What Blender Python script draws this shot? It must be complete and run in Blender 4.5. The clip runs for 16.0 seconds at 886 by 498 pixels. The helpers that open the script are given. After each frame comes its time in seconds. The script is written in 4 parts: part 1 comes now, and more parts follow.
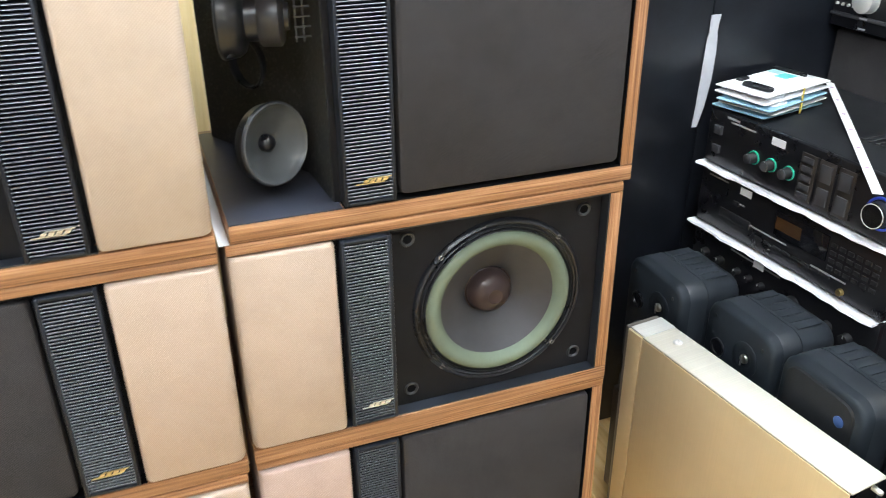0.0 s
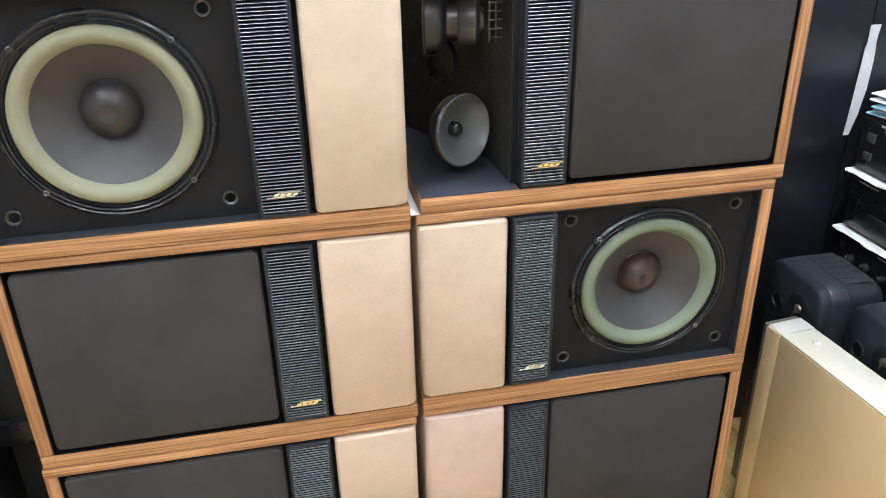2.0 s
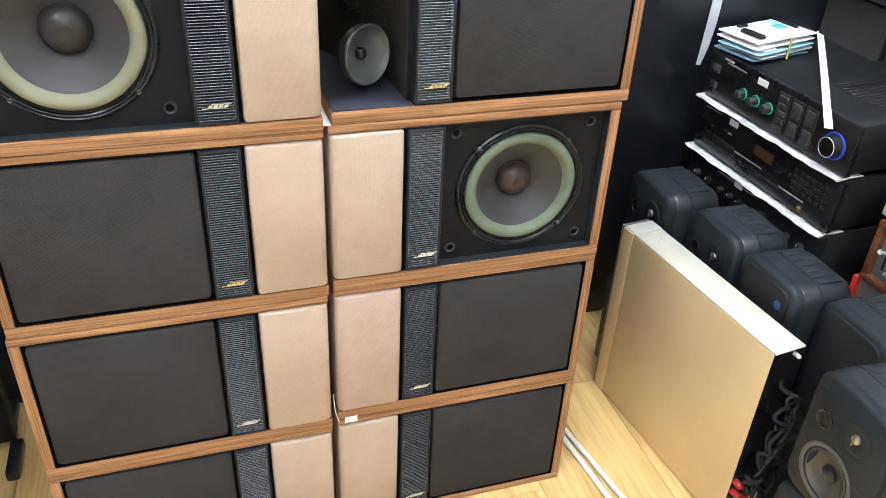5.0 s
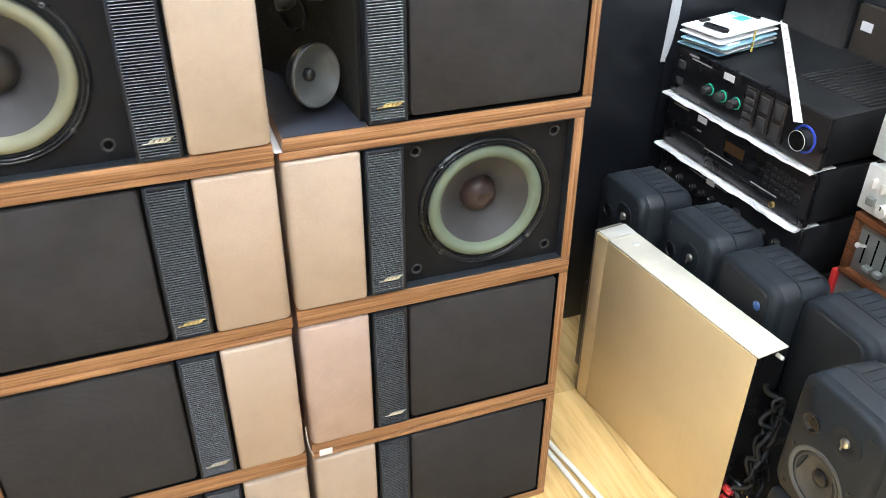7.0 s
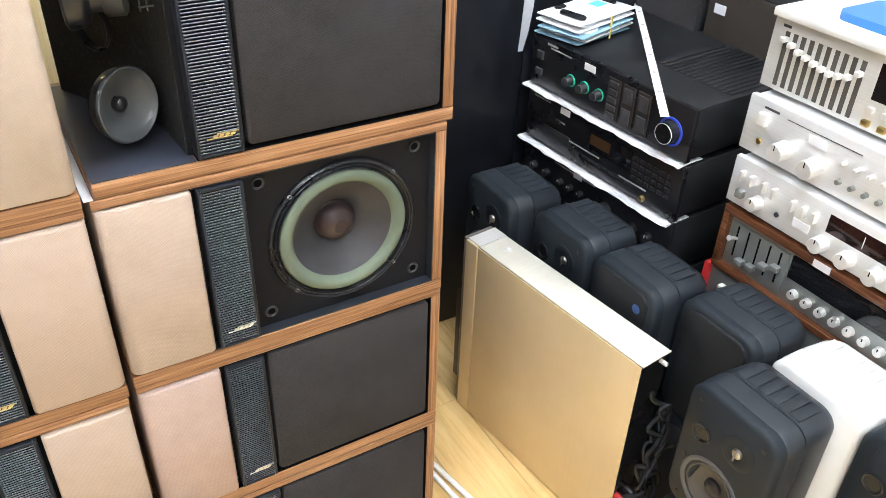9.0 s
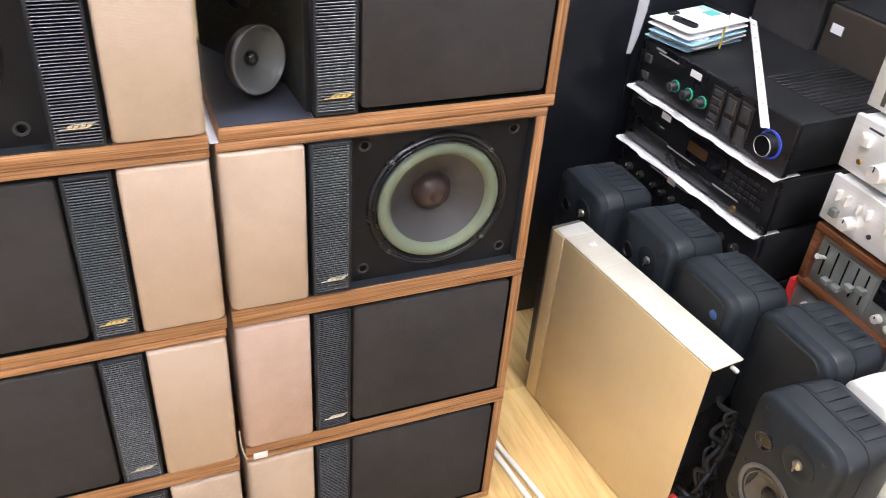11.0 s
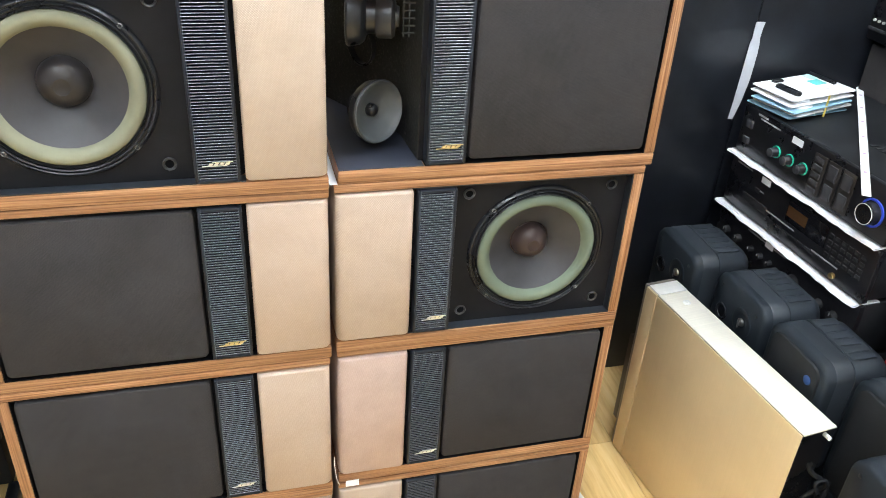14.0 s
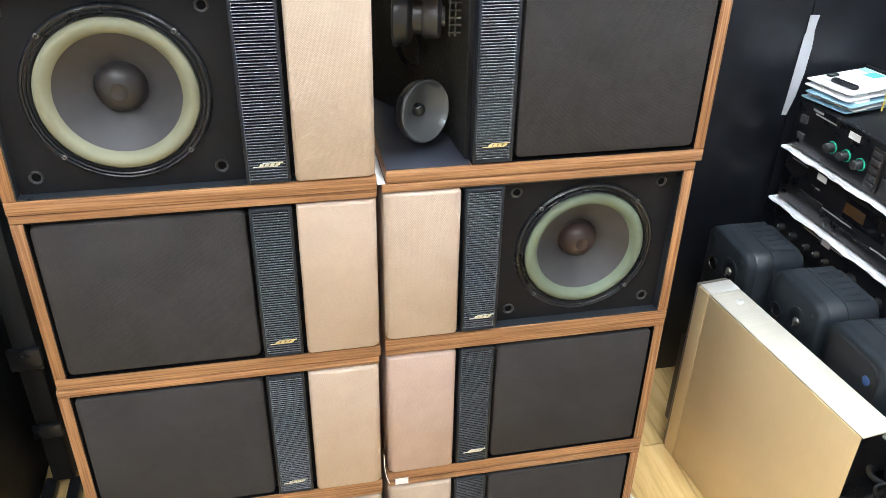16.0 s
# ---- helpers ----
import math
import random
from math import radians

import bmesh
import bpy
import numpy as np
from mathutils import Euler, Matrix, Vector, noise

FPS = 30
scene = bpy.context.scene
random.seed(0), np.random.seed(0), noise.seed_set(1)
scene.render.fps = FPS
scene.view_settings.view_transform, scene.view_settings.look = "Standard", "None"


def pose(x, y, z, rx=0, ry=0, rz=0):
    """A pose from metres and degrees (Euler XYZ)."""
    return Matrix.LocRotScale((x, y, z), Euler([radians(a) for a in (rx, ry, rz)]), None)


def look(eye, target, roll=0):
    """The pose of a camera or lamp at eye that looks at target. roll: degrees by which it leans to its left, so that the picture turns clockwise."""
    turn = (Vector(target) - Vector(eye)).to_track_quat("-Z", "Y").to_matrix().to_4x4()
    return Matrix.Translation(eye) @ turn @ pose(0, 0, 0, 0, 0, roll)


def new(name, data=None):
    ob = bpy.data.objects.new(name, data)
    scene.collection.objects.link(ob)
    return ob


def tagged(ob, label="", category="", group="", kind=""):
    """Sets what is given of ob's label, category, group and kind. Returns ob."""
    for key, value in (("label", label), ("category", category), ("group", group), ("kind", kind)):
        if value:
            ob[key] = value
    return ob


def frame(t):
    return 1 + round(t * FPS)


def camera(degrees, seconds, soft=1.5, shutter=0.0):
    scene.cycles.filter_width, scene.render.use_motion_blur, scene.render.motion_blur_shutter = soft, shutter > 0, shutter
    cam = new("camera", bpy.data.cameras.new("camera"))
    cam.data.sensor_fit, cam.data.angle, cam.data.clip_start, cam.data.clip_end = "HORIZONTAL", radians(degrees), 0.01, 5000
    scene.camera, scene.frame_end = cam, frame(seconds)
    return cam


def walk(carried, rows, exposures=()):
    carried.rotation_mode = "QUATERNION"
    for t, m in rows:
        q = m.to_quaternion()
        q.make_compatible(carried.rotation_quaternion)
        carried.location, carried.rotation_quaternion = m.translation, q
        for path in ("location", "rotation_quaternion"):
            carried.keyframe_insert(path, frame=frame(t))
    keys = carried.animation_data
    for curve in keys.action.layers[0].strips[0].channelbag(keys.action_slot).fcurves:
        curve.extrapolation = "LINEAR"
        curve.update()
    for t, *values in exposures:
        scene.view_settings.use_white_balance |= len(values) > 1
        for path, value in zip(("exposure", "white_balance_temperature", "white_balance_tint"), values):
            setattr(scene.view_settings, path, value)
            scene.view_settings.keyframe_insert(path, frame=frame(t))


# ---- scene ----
cam = camera(56.9, 16.0, soft=0.85, shutter=0.4)
PATH = [
    (0, (-0.036, -0.696, 1.117), (0.589, 0.969, 0.201), -0.4),
    (0.5, (-0.049, -0.751, 1.117), (0.461, 0.953, 0.203), 0.3),
    (1, (-0.059, -0.781, 1.121), (0.348, 0.964, 0.231), -0.2),
    (1.5, (-0.068, -0.79, 1.123), (0.307, 0.961, 0.234), -0.2),
    (2, (-0.114, -0.786, 1.142), (0.228, 0.962, 0.233), -1.2),
    (2.5, (-0.137, -0.779, 1.151), (0.266, 0.926, 0.185), -2.3),
    (3, (-0.15, -0.779, 1.146), (0.478, 0.793, 0.08), -2.1),
    (3.5, (-0.136, -0.776, 1.149), (0.727, 0.624, 0.012), -1.4),
    (4, (-0.127, -0.882, 1.176), (0.712, 0.529, 0.033), 2.1),
    (4.5, (-0.144, -0.954, 1.213), (0.426, 0.614, 0.111), 3.0),
    (4.7, (-0.154, -0.964, 1.216), (0.39, 0.626, 0.131), 3.1),
    (6.8, (-0.133, -0.942, 1.218), (0.46, 0.639, 0.147), 1.4),
    (7, (-0.117, -0.918, 1.218), (0.474, 0.66, 0.142), 0.5),
    (7.5, (-0.076, -0.835, 1.216), (0.595, 0.7, 0.124), -0.4),
    (8, (-0.054, -0.788, 1.206), (0.754, 0.656, 0.082), 0.8),
    (8.2, (-0.047, -0.79, 1.215), (0.803, 0.626, 0.086), 1.2),
    (10.3, (-0.064, -0.787, 1.216), (0.765, 0.645, 0.094), 4.4),
    (10.5, (-0.063, -0.784, 1.21), (0.728, 0.664, 0.081), 4.4),
    (11, (-0.082, -0.847, 1.217), (0.599, 0.654, 0.084), 4.8),
    (11.5, (-0.095, -0.901, 1.226), (0.483, 0.671, 0.133), 4.7),
    (12, (-0.102, -0.903, 1.237), (0.457, 0.705, 0.187), 4.8),
    (12.5, (-0.104, -0.901, 1.239), (0.446, 0.729, 0.219), 4.2),
    (13, (-0.104, -0.896, 1.241), (0.431, 0.743, 0.226), 4.0),
    (13.5, (-0.104, -0.899, 1.235), (0.411, 0.741, 0.211), 4.0),
    (14, (-0.108, -0.901, 1.236), (0.374, 0.744, 0.205), 3.7),
    (14.5, (-0.108, -0.901, 1.239), (0.332, 0.762, 0.219), 2.8),
    (15, (-0.107, -0.905, 1.242), (0.285, 0.773, 0.226), 1.7),
    (15.5, (-0.107, -0.905, 1.236), (0.253, 0.778, 0.217), 1.1),
    (16, (-0.107, -0.908, 1.233), (0.258, 0.767, 0.205), 1.3),
]
# the clip's camera drifts a little in brightness and white balance
BALANCE = [(0, 0.04, 6500, 10), (2.5, 0.05, 6500, 10), (3.5, 0.14, 6250, 8), (4.1, 0.02, 6500, 10), (7, 0.05, 6500, 10), (8.2, 0.10, 6400, 9), (10.3, 0.0, 6800, 20), (11, 0.0, 6800, 20), (12, 0.06, 6500, 10), (16, 0.04, 6480, 10)]
walk(cam, [(t, look(eye, target, roll)) for t, eye, target, roll in PATH], BALANCE)

# ---- light ----
world = bpy.data.worlds.new("room_air")
world.use_nodes = True
world.node_tree.nodes["Background"].inputs[0].default_value = (0.75, 0.82, 0.95, 1)
world.node_tree.nodes["Background"].inputs[1].default_value = 0.05
scene.world = world


# ---- materials ----
def mat(name, colour, rough=0.5, metal=0.0, spec=0.5, emit=0.0):
    m = bpy.data.materials.new(name)
    m.use_nodes = True
    b = m.node_tree.nodes["Principled BSDF"]
    b.inputs["Base Color"].default_value = (*colour, 1)
    b.inputs["Roughness"].default_value = rough
    b.inputs["Metallic"].default_value = metal
    b.inputs["Specular IOR Level"].default_value = spec
    if emit:
        b.inputs["Emission Color"].default_value = (*colour, 1)
        b.inputs["Emission Strength"].default_value = emit
    return m


def node(m, kind, **values):
    n = m.node_tree.nodes.new(kind)
    for k, v in values.items():
        n.inputs[k].default_value = v
    return n


def link(m, a, b):
    m.node_tree.links.new(a, b)


def mapped(m, scale, random_shift=False):
    """Object coordinates, stretched; shifted per object when asked."""
    tc = node(m, "ShaderNodeTexCoord")
    mp = node(m, "ShaderNodeMapping")
    mp.inputs["Scale"].default_value = scale
    link(m, tc.outputs["Object"], mp.inputs["Vector"])
    if random_shift:
        oi = node(m, "ShaderNodeObjectInfo")
        mul = node(m, "ShaderNodeMath")
        mul.operation = "MULTIPLY"
        mul.inputs[1].default_value = 37.0
        link(m, oi.outputs["Random"], mul.inputs[0])
        link(m, mul.outputs[0], mp.inputs["Location"])
    return mp.outputs[0]


def ramp(m, source, stops):
    r = node(m, "ShaderNodeValToRGB")
    e = r.color_ramp.elements
    while len(e) < len(stops):
        e.new(0.5)
    for el, (p, c) in zip(e, stops):
        el.position, el.color = p, (*c, 1)
    link(m, source, r.inputs[0])
    return r.outputs[0]


def bump(m, source, strength, distance=0.001):
    b = node(m, "ShaderNodeBump")
    b.inputs["Strength"].default_value = strength
    b.inputs["Distance"].default_value = distance
    link(m, source, b.inputs["Height"])
    link(m, b.outputs[0], m.node_tree.nodes["Principled BSDF"].inputs["Normal"])


def surf(m, socket):
    return m.node_tree.nodes["Principled BSDF"].inputs[socket]


def noise_tex(m, vec, scale, detail=4.0, rough=0.55):
    n = node(m, "ShaderNodeTexNoise", Scale=scale, Detail=detail, Roughness=rough)
    link(m, vec, n.inputs["Vector"])
    return n.outputs["Fac"]


def mix(m, a, b, fac, kind="MULTIPLY"):
    n = node(m, "ShaderNodeMix")
    n.data_type, n.blend_type = "RGBA", kind
    n.inputs[0].default_value = fac
    link(m, a, n.inputs[6])
    link(m, b, n.inputs[7])
    return n.outputs[2]


def wood(name, dark, mid, light, along, rough=0.4, fine=1.0, shift=True):
    """Veneer with its grain along x, y or z."""
    m = mat(name, mid, rough)
    st = {"x": (3.0, 150 * fine, 150 * fine), "y": (150 * fine, 3.0, 150 * fine), "z": (150 * fine, 150 * fine, 3.0)}[along]
    grain = noise_tex(m, mapped(m, st, shift), 2.2, 6, 0.65)
    broad = noise_tex(m, mapped(m, tuple(s * 0.12 for s in st), shift), 2.0, 3, 0.5)
    c1 = ramp(m, grain, [(0.34, dark), (0.5, mid), (0.66, light)])
    c2 = ramp(m, broad, [(0.32, (0.70, 0.66, 0.62)), (0.66, (1.1, 1.08, 1.05))])
    link(m, mix(m, c1, c2, 0.85), surf(m, "Base Color"))
    bump(m, grain, 0.12)
    return m


def cloth(name, a, b, scale=280.0, rough=0.95, stain=0.12):
    """Woven grille cloth: a fine diagonal weave, soft stains and fading."""
    m = mat(name, a, rough, spec=0.15)
    v = mapped(m, (1, 1, 1), True)
    w1 = node(m, "ShaderNodeTexWave", Scale=scale, Distortion=0.4)
    w1.bands_direction = "DIAGONAL"
    rot = node(m, "ShaderNodeMapping")
    rot.inputs["Scale"].default_value = (-1, 1, 1)
    link(m, v, rot.inputs["Vector"])
    w2 = node(m, "ShaderNodeTexWave", Scale=scale, Distortion=0.4)
    w2.bands_direction = "DIAGONAL"
    link(m, v, w1.inputs["Vector"])
    link(m, rot.outputs[0], w2.inputs["Vector"])
    mul = node(m, "ShaderNodeMath")
    mul.operation = "MULTIPLY"
    link(m, w1.outputs["Fac"], mul.inputs[0])
    link(m, w2.outputs["Fac"], mul.inputs[1])
    c = ramp(m, mul.outputs[0], [(0.0, b), (0.55, a)])
    big = noise_tex(m, v, 11.0, 9, 0.72)
    lo = 1.0 - stain
    s = ramp(m, big, [(0.3, (lo, lo * 0.985, lo * 0.96)), (0.6, (1.0, 1.0, 1.0))])
    link(m, mix(m, c, s, 1.0), surf(m, "Base Color"))
    bump(m, mul.outputs[0], 0.25, 0.0006)
    return m


def plastic(name, colour, rough=0.45, grain=0.1, vary=0.12, scale=900.0, spec=0.5, metal=0.0):
    """Moulded or painted surface with fine texture, dust and slightly uneven gloss."""
    m = mat(name, colour, rough, metal, spec)
    v = mapped(m, (1, 1, 1), True)
    f = noise_tex(m, v, scale, 2, 0.6)
    d = noise_tex(m, v, 14.0, 6, 0.65)
    lo, hi = 1.0 - vary, 1.0 + vary
    link(m, ramp(m, d, [(0.3, tuple(c * lo for c in colour)), (0.7, tuple(min(1.0, c * hi) for c in colour))]), surf(m, "Base Color"))
    mr = node(m, "ShaderNodeMapRange")
    mr.inputs["To Min"].default_value, mr.inputs["To Max"].default_value = max(0.03, rough - 0.1), min(1.0, rough + 0.12)
    link(m, d, mr.inputs["Value"])
    link(m, mr.outputs[0], surf(m, "Roughness"))
    if grain:
        bump(m, f, grain, 0.0004)
    return m


def brushed(name, colour, along, rough=0.3, metal=1.0, lines=0.05):
    """Brushed or satin metal with fine lines along one axis."""
    m = mat(name, colour, rough, metal)
    st = {"x": (2, 400, 400), "y": (400, 2, 400), "z": (400, 400, 2)}[along]
    g = noise_tex(m, mapped(m, st, True), 2.0, 3, 0.5)
    d = noise_tex(m, mapped(m, (6, 6, 6), True), 1.5, 5, 0.6)
    c1 = ramp(m, g, [(0.3, tuple(c * (1 - lines) for c in colour)), (0.7, tuple(min(1, c * (1 + lines)) for c in colour))])
    c2 = ramp(m, d, [(0.3, (0.93, 0.92, 0.9)), (0.7, (1.0, 1.0, 1.0))])
    link(m, mix(m, c1, c2, 1.0), surf(m, "Base Color"))
    bump(m, g, 0.05, 0.0003)
    return m


WALNUT_X = wood("walnut_along_x", (0.17, 0.072, 0.032), (0.33, 0.162, 0.078), (0.48, 0.265, 0.14), "x", 0.38, 1.6)
WALNUT_Z = wood("walnut_along_z", (0.17, 0.072, 0.032), (0.33, 0.162, 0.078), (0.48, 0.265, 0.14), "z", 0.38, 1.6)
RED_WOOD = wood("cabinet_wood", (0.07, 0.024, 0.011), (0.15, 0.055, 0.024), (0.24, 0.10, 0.045), "y", 0.35)
FLOOR_WOOD = wood("floor_laminate", (0.67, 0.43, 0.17), (0.80, 0.56, 0.24), (0.86, 0.64, 0.31), "y", 0.3, 0.3)
PINE = wood("pine_board", (0.72, 0.54, 0.26), (0.82, 0.65, 0.34), (0.88, 0.73, 0.43), "z", 0.5, 0.4)
BEIGE = cloth("beige_cloth", (0.505, 0.406, 0.326), (0.452, 0.362, 0.289), 230.0)
PEACH = cloth("peach_cloth", (0.519, 0.409, 0.335), (0.437, 0.340, 0.270), stain=0.08)
SAND = cloth("sand_cloth", (0.514, 0.409, 0.335), (0.432, 0.340, 0.272), stain=0.12)
PINK = cloth("pink_cloth", (0.528, 0.400, 0.349), (0.446, 0.331, 0.284), stain=0.14)
DARK_CLOTH = cloth("dark_cloth", (0.065, 0.0605, 0.063), (0.029, 0.027, 0.0284), 420.0, stain=0.3)
VENT_DARK = mat("vent_plastic", (0.006, 0.010, 0.022), 0.22)
VENT_DARK.node_tree.nodes["Principled BSDF"].inputs["IOR"].default_value = 1.78
VENT_FRAME = mat("vent_frame", (0.012, 0.015, 0.022), 0.55, spec=0.3)
BAFFLE = plastic("baffle_black", (0.010, 0.010, 0.012), 0.66, 0.3, 0.3, 500.0, 0.15)
CHAMBER = plastic("chamber_rough", (0.016, 0.016, 0.016), 0.5, 0.9, 0.5, 160.0, 0.5)
speck = noise_tex(CHAMBER, mapped(CHAMBER, (1, 1, 1)), 260.0, 3, 0.7)
patch = noise_tex(CHAMBER, mapped(CHAMBER, (1, 1, 1)), 22.0, 4, 0.6)
flecks = mix(CHAMBER, ramp(CHAMBER, speck, [(0.52, (0.012, 0.012, 0.013)), (0.70, (0.10, 0.105, 0.085))]), ramp(CHAMBER, patch, [(0.46, (0.45, 0.45, 0.48)), (0.66, (1, 1, 1))]), 1.0)
link(CHAMBER, flecks, surf(CHAMBER, "Base Color"))
# black floor; its bluish reflection is put into the base colour
CHAMBER_FLOOR = plastic("chamber_floor_sheen", (0.034, 0.038, 0.054), 0.42, 0.1, 0.3, 300.0)
LEDGE = plastic("recess_black", (0.018, 0.021, 0.027), 0.30, 0.1, 0.2, 300.0)
RUBBER = plastic("frame_black", (0.012, 0.013, 0.016), 0.28, 0.0, 0.2)
FOAM_GREEN = plastic("surround_green", (0.205, 0.205, 0.145), 0.85, 0.1, 0.12, 300.0, 0.2)
FOAM_MINT = plastic("surround_mint", (0.135, 0.165, 0.122), 0.8, 0.1, 0.12, 300.0, 0.2)
PAPER_CONE = plastic("cone_paper", (0.044, 0.043, 0.048), 0.5, 0.25, 0.25, 260.0, 0.4)
DOME_DARK = plastic("dust_cap", (0.026, 0.023, 0.024), 0.33, 0.1, 0.25, 200.0, 0.35)
DOME_BROWN = plastic("dust_cap_brown", (0.040, 0.026, 0.025), 0.32, 0.1, 0.25, 200.0, 0.3)
TWEET_CONE = plastic("tweeter_cone", (0.072, 0.077, 0.080), 0.32, 0.15, 0.15, 300.0)
BLACK_GAP = mat("gap_black", (0.004, 0.004, 0.005), 0.9, spec=0.1)
STEEL = brushed("steel", (0.62, 0.60, 0.57), "x", 0.28)
GOLD_LOGO = mat("gold_badge", (0.76, 0.62, 0.35), 0.3, 0.9)
SILVER_LOGO = mat("silver_badge", (0.75, 0.74, 0.72), 0.3, 0.8)
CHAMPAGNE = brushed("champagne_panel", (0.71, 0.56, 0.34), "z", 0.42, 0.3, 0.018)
# paler copy of the champagne: light from the ceiling put into the base colour
CHAMPAGNE_LIT_TOP = brushed("champagne_lit_top", (0.88, 0.84, 0.73), "y", 0.42, 0.25)
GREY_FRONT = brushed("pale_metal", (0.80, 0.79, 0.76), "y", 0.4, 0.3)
CHARCOAL = plastic("charcoal_plastic", (0.022, 0.027, 0.034), 0.42, 0.35, 0.2, 700.0)
CHARCOAL_FRONT = plastic("charcoal_front", (0.016, 0.021, 0.027), 0.5, 0.35, 0.2, 700.0, 0.25)
HIFI_BLACK = plastic("hifi_black", (0.010, 0.010, 0.012), 0.28, 0.05, 0.3)
HIFI_DARK = plastic("hifi_dark_keys", (0.020, 0.020, 0.022), 0.35, 0.0, 0.2)
HIFI_TOP = plastic("hifi_top_black", (0.014, 0.015, 0.017), 0.38, 0.2, 0.35)
HIFI_GREY = plastic("hifi_grey", (0.05, 0.05, 0.055), 0.4, 0.05, 0.2)
WALL_BLACK = plastic("black_panel", (0.011, 0.013, 0.018), 0.34, 0.1, 0.35, 300.0)
SILVER_PANEL = brushed("silver_panel", (0.86, 0.86, 0.86), "y", 0.38, 0.3)
SILVER_DARK = brushed("steel_grey_panel", (0.34, 0.36, 0.35), "y", 0.35, 0.6)
KNOB_SILVER = brushed("knob_metal", (0.84, 0.83, 0.81), "x", 0.34, 0.45)
WHITE_PAPER = plastic("white_paper", (0.82, 0.82, 0.84), 0.75, 0.1, 0.04, 60.0, 0.2)
WHITE_PLASTIC = plastic("white_plastic", (0.80, 0.79, 0.76), 0.42, 0.1, 0.03)
WHITE_WALL = plastic("white_wall", (0.74, 0.74, 0.72), 0.85, 0.2, 0.04, 80.0)
# white paper with the shade by the wall painted in as blue-grey
SHADED_PAPER = plastic("shaded_paper", (0.50, 0.52, 0.57), 0.75, 0.1, 0.12, 60.0, 0.2)
LED_GREEN = mat("green_ring", (0.02, 0.42, 0.26), 0.35)
RING_BLUE = mat("blue_ring", (0.04, 0.08, 0.55), 0.3)
AMBER_GLASS = mat("amber_display", (0.065, 0.032, 0.014), 0.1)
SMOKE_GLASS = mat("smoked_display", (0.008, 0.008, 0.010), 0.08)
GRILLE_BLACK = plastic("perforated_black", (0.012, 0.013, 0.015), 0.6, 0.9, 0.3, 900.0, 0.3)
RED_PLASTIC = mat("red_plastic", (0.55, 0.03, 0.03), 0.4)
BRASS = mat("brass", (0.62, 0.45, 0.18), 0.3, 1.0)
BROWN_CLOTH = cloth("brown_cloth", (0.060, 0.049, 0.041), (0.035, 0.028, 0.024), 420.0, stain=0.2)
CARD_BLUE = plastic("card_blue", (0.30, 0.52, 0.66), 0.5, 0.0, 0.2)
CARD_AQUA = mat("card_aqua", (0.12, 0.62, 0.60), 0.4)
BLUE_BADGE = mat("blue_badge", (0.035, 0.085, 0.24), 0.3)
LAMP_WHITE = mat("lamp_diffuser", (0.84, 0.92, 1.0), 0.5, emit=32.5)


# where a group of things is set down: the room's own frame, or that of the hi-fi corner
ROOM = Matrix()
CORNER = Matrix.Translation((0.019, -0.0085, 0.0)) @ Matrix.Scale(0.97, 4)
PLACE = ROOM


# ---- mesh helpers ----
def finish(bm, smooth=40.0):
    bmesh.ops.recalc_face_normals(bm, faces=bm.faces)
    for f in bm.faces:
        f.smooth = True
    for e in bm.edges:
        if len(e.link_faces) == 2 and e.calc_face_angle(0) > radians(smooth):
            e.smooth = False
    return bm


def part(name, bm, material, parent=None, label="", smooth=40.0):
    finish(bm, smooth)
    me = bpy.data.meshes.new(name)
    bm.to_mesh(me)
    bm.free()
    me.materials.append(material)
    ob = new(name, me)
    ob.parent = parent
    if parent is None:
        ob.matrix_basis = PLACE
    if label:
        ob["label"] = label
    return ob


def share(name, ob, parent, m):
    """Another object on the mesh of ob."""
    o = new(name, ob.data)
    o.parent, o.matrix_basis = parent, m
    return o


def thing(name, m, label, category, group=""):
    return tagged(thing_at(name, m), label, category, group)


def thing_at(name, m):
    e = new(name)
    e.empty_display_size = 0.05
    e.matrix_basis = PLACE @ m
    return e


def add_box(bm, x0, x1, y0, y1, z0, z1, bevel=0.0, seg=2):
    vs = [bm.verts.new((x, y, z)) for x in (x0, x1) for y in (y0, y1) for z in (z0, z1)]
    idx = [(0, 1, 3, 2), (4, 6, 7, 5), (0, 4, 5, 1), (2, 3, 7, 6), (0, 2, 6, 4), (1, 5, 7, 3)]
    fs = [bm.faces.new([vs[i] for i in q]) for q in idx]
    if bevel:
        es = list({e for f in fs for e in f.edges})
        bmesh.ops.bevel(bm, geom=es, offset=bevel, segments=seg, profile=0.5, affect="EDGES")
    return bm


def boxm(x0, x1, y0, y1, z0, z1, bevel=0.0, seg=2):
    return add_box(bmesh.new(), x0, x1, y0, y1, z0, z1, bevel, seg)


def add_lathe(bm, profile, m, n=48, close=True):
    """Turn (radius, height) pairs round z, then place by the matrix m."""
    rings = []
    for r, hh in profile:
        if r < 1e-6:
            rings.append([bm.verts.new(m @ Vector((0, 0, hh)))])
        else:
            rings.append([bm.verts.new(m @ Vector((r * math.cos(2 * math.pi * i / n), r * math.sin(2 * math.pi * i / n), hh))) for i in range(n)])
    for a, b in zip(rings, rings[1:]):
        for i in range(n):
            j = (i + 1) % n
            if len(a) == 1 and len(b) > 1:
                bm.faces.new((a[0], b[i], b[j]))
            elif len(b) == 1 and len(a) > 1:
                bm.faces.new((a[i], b[0], a[j]))
            elif len(a) > 1:
                bm.faces.new((a[i], b[i], b[j], a[j]))
    return bm


def lathe(profile, m=Matrix(), n=48):
    return add_lathe(bmesh.new(), profile, m, n)


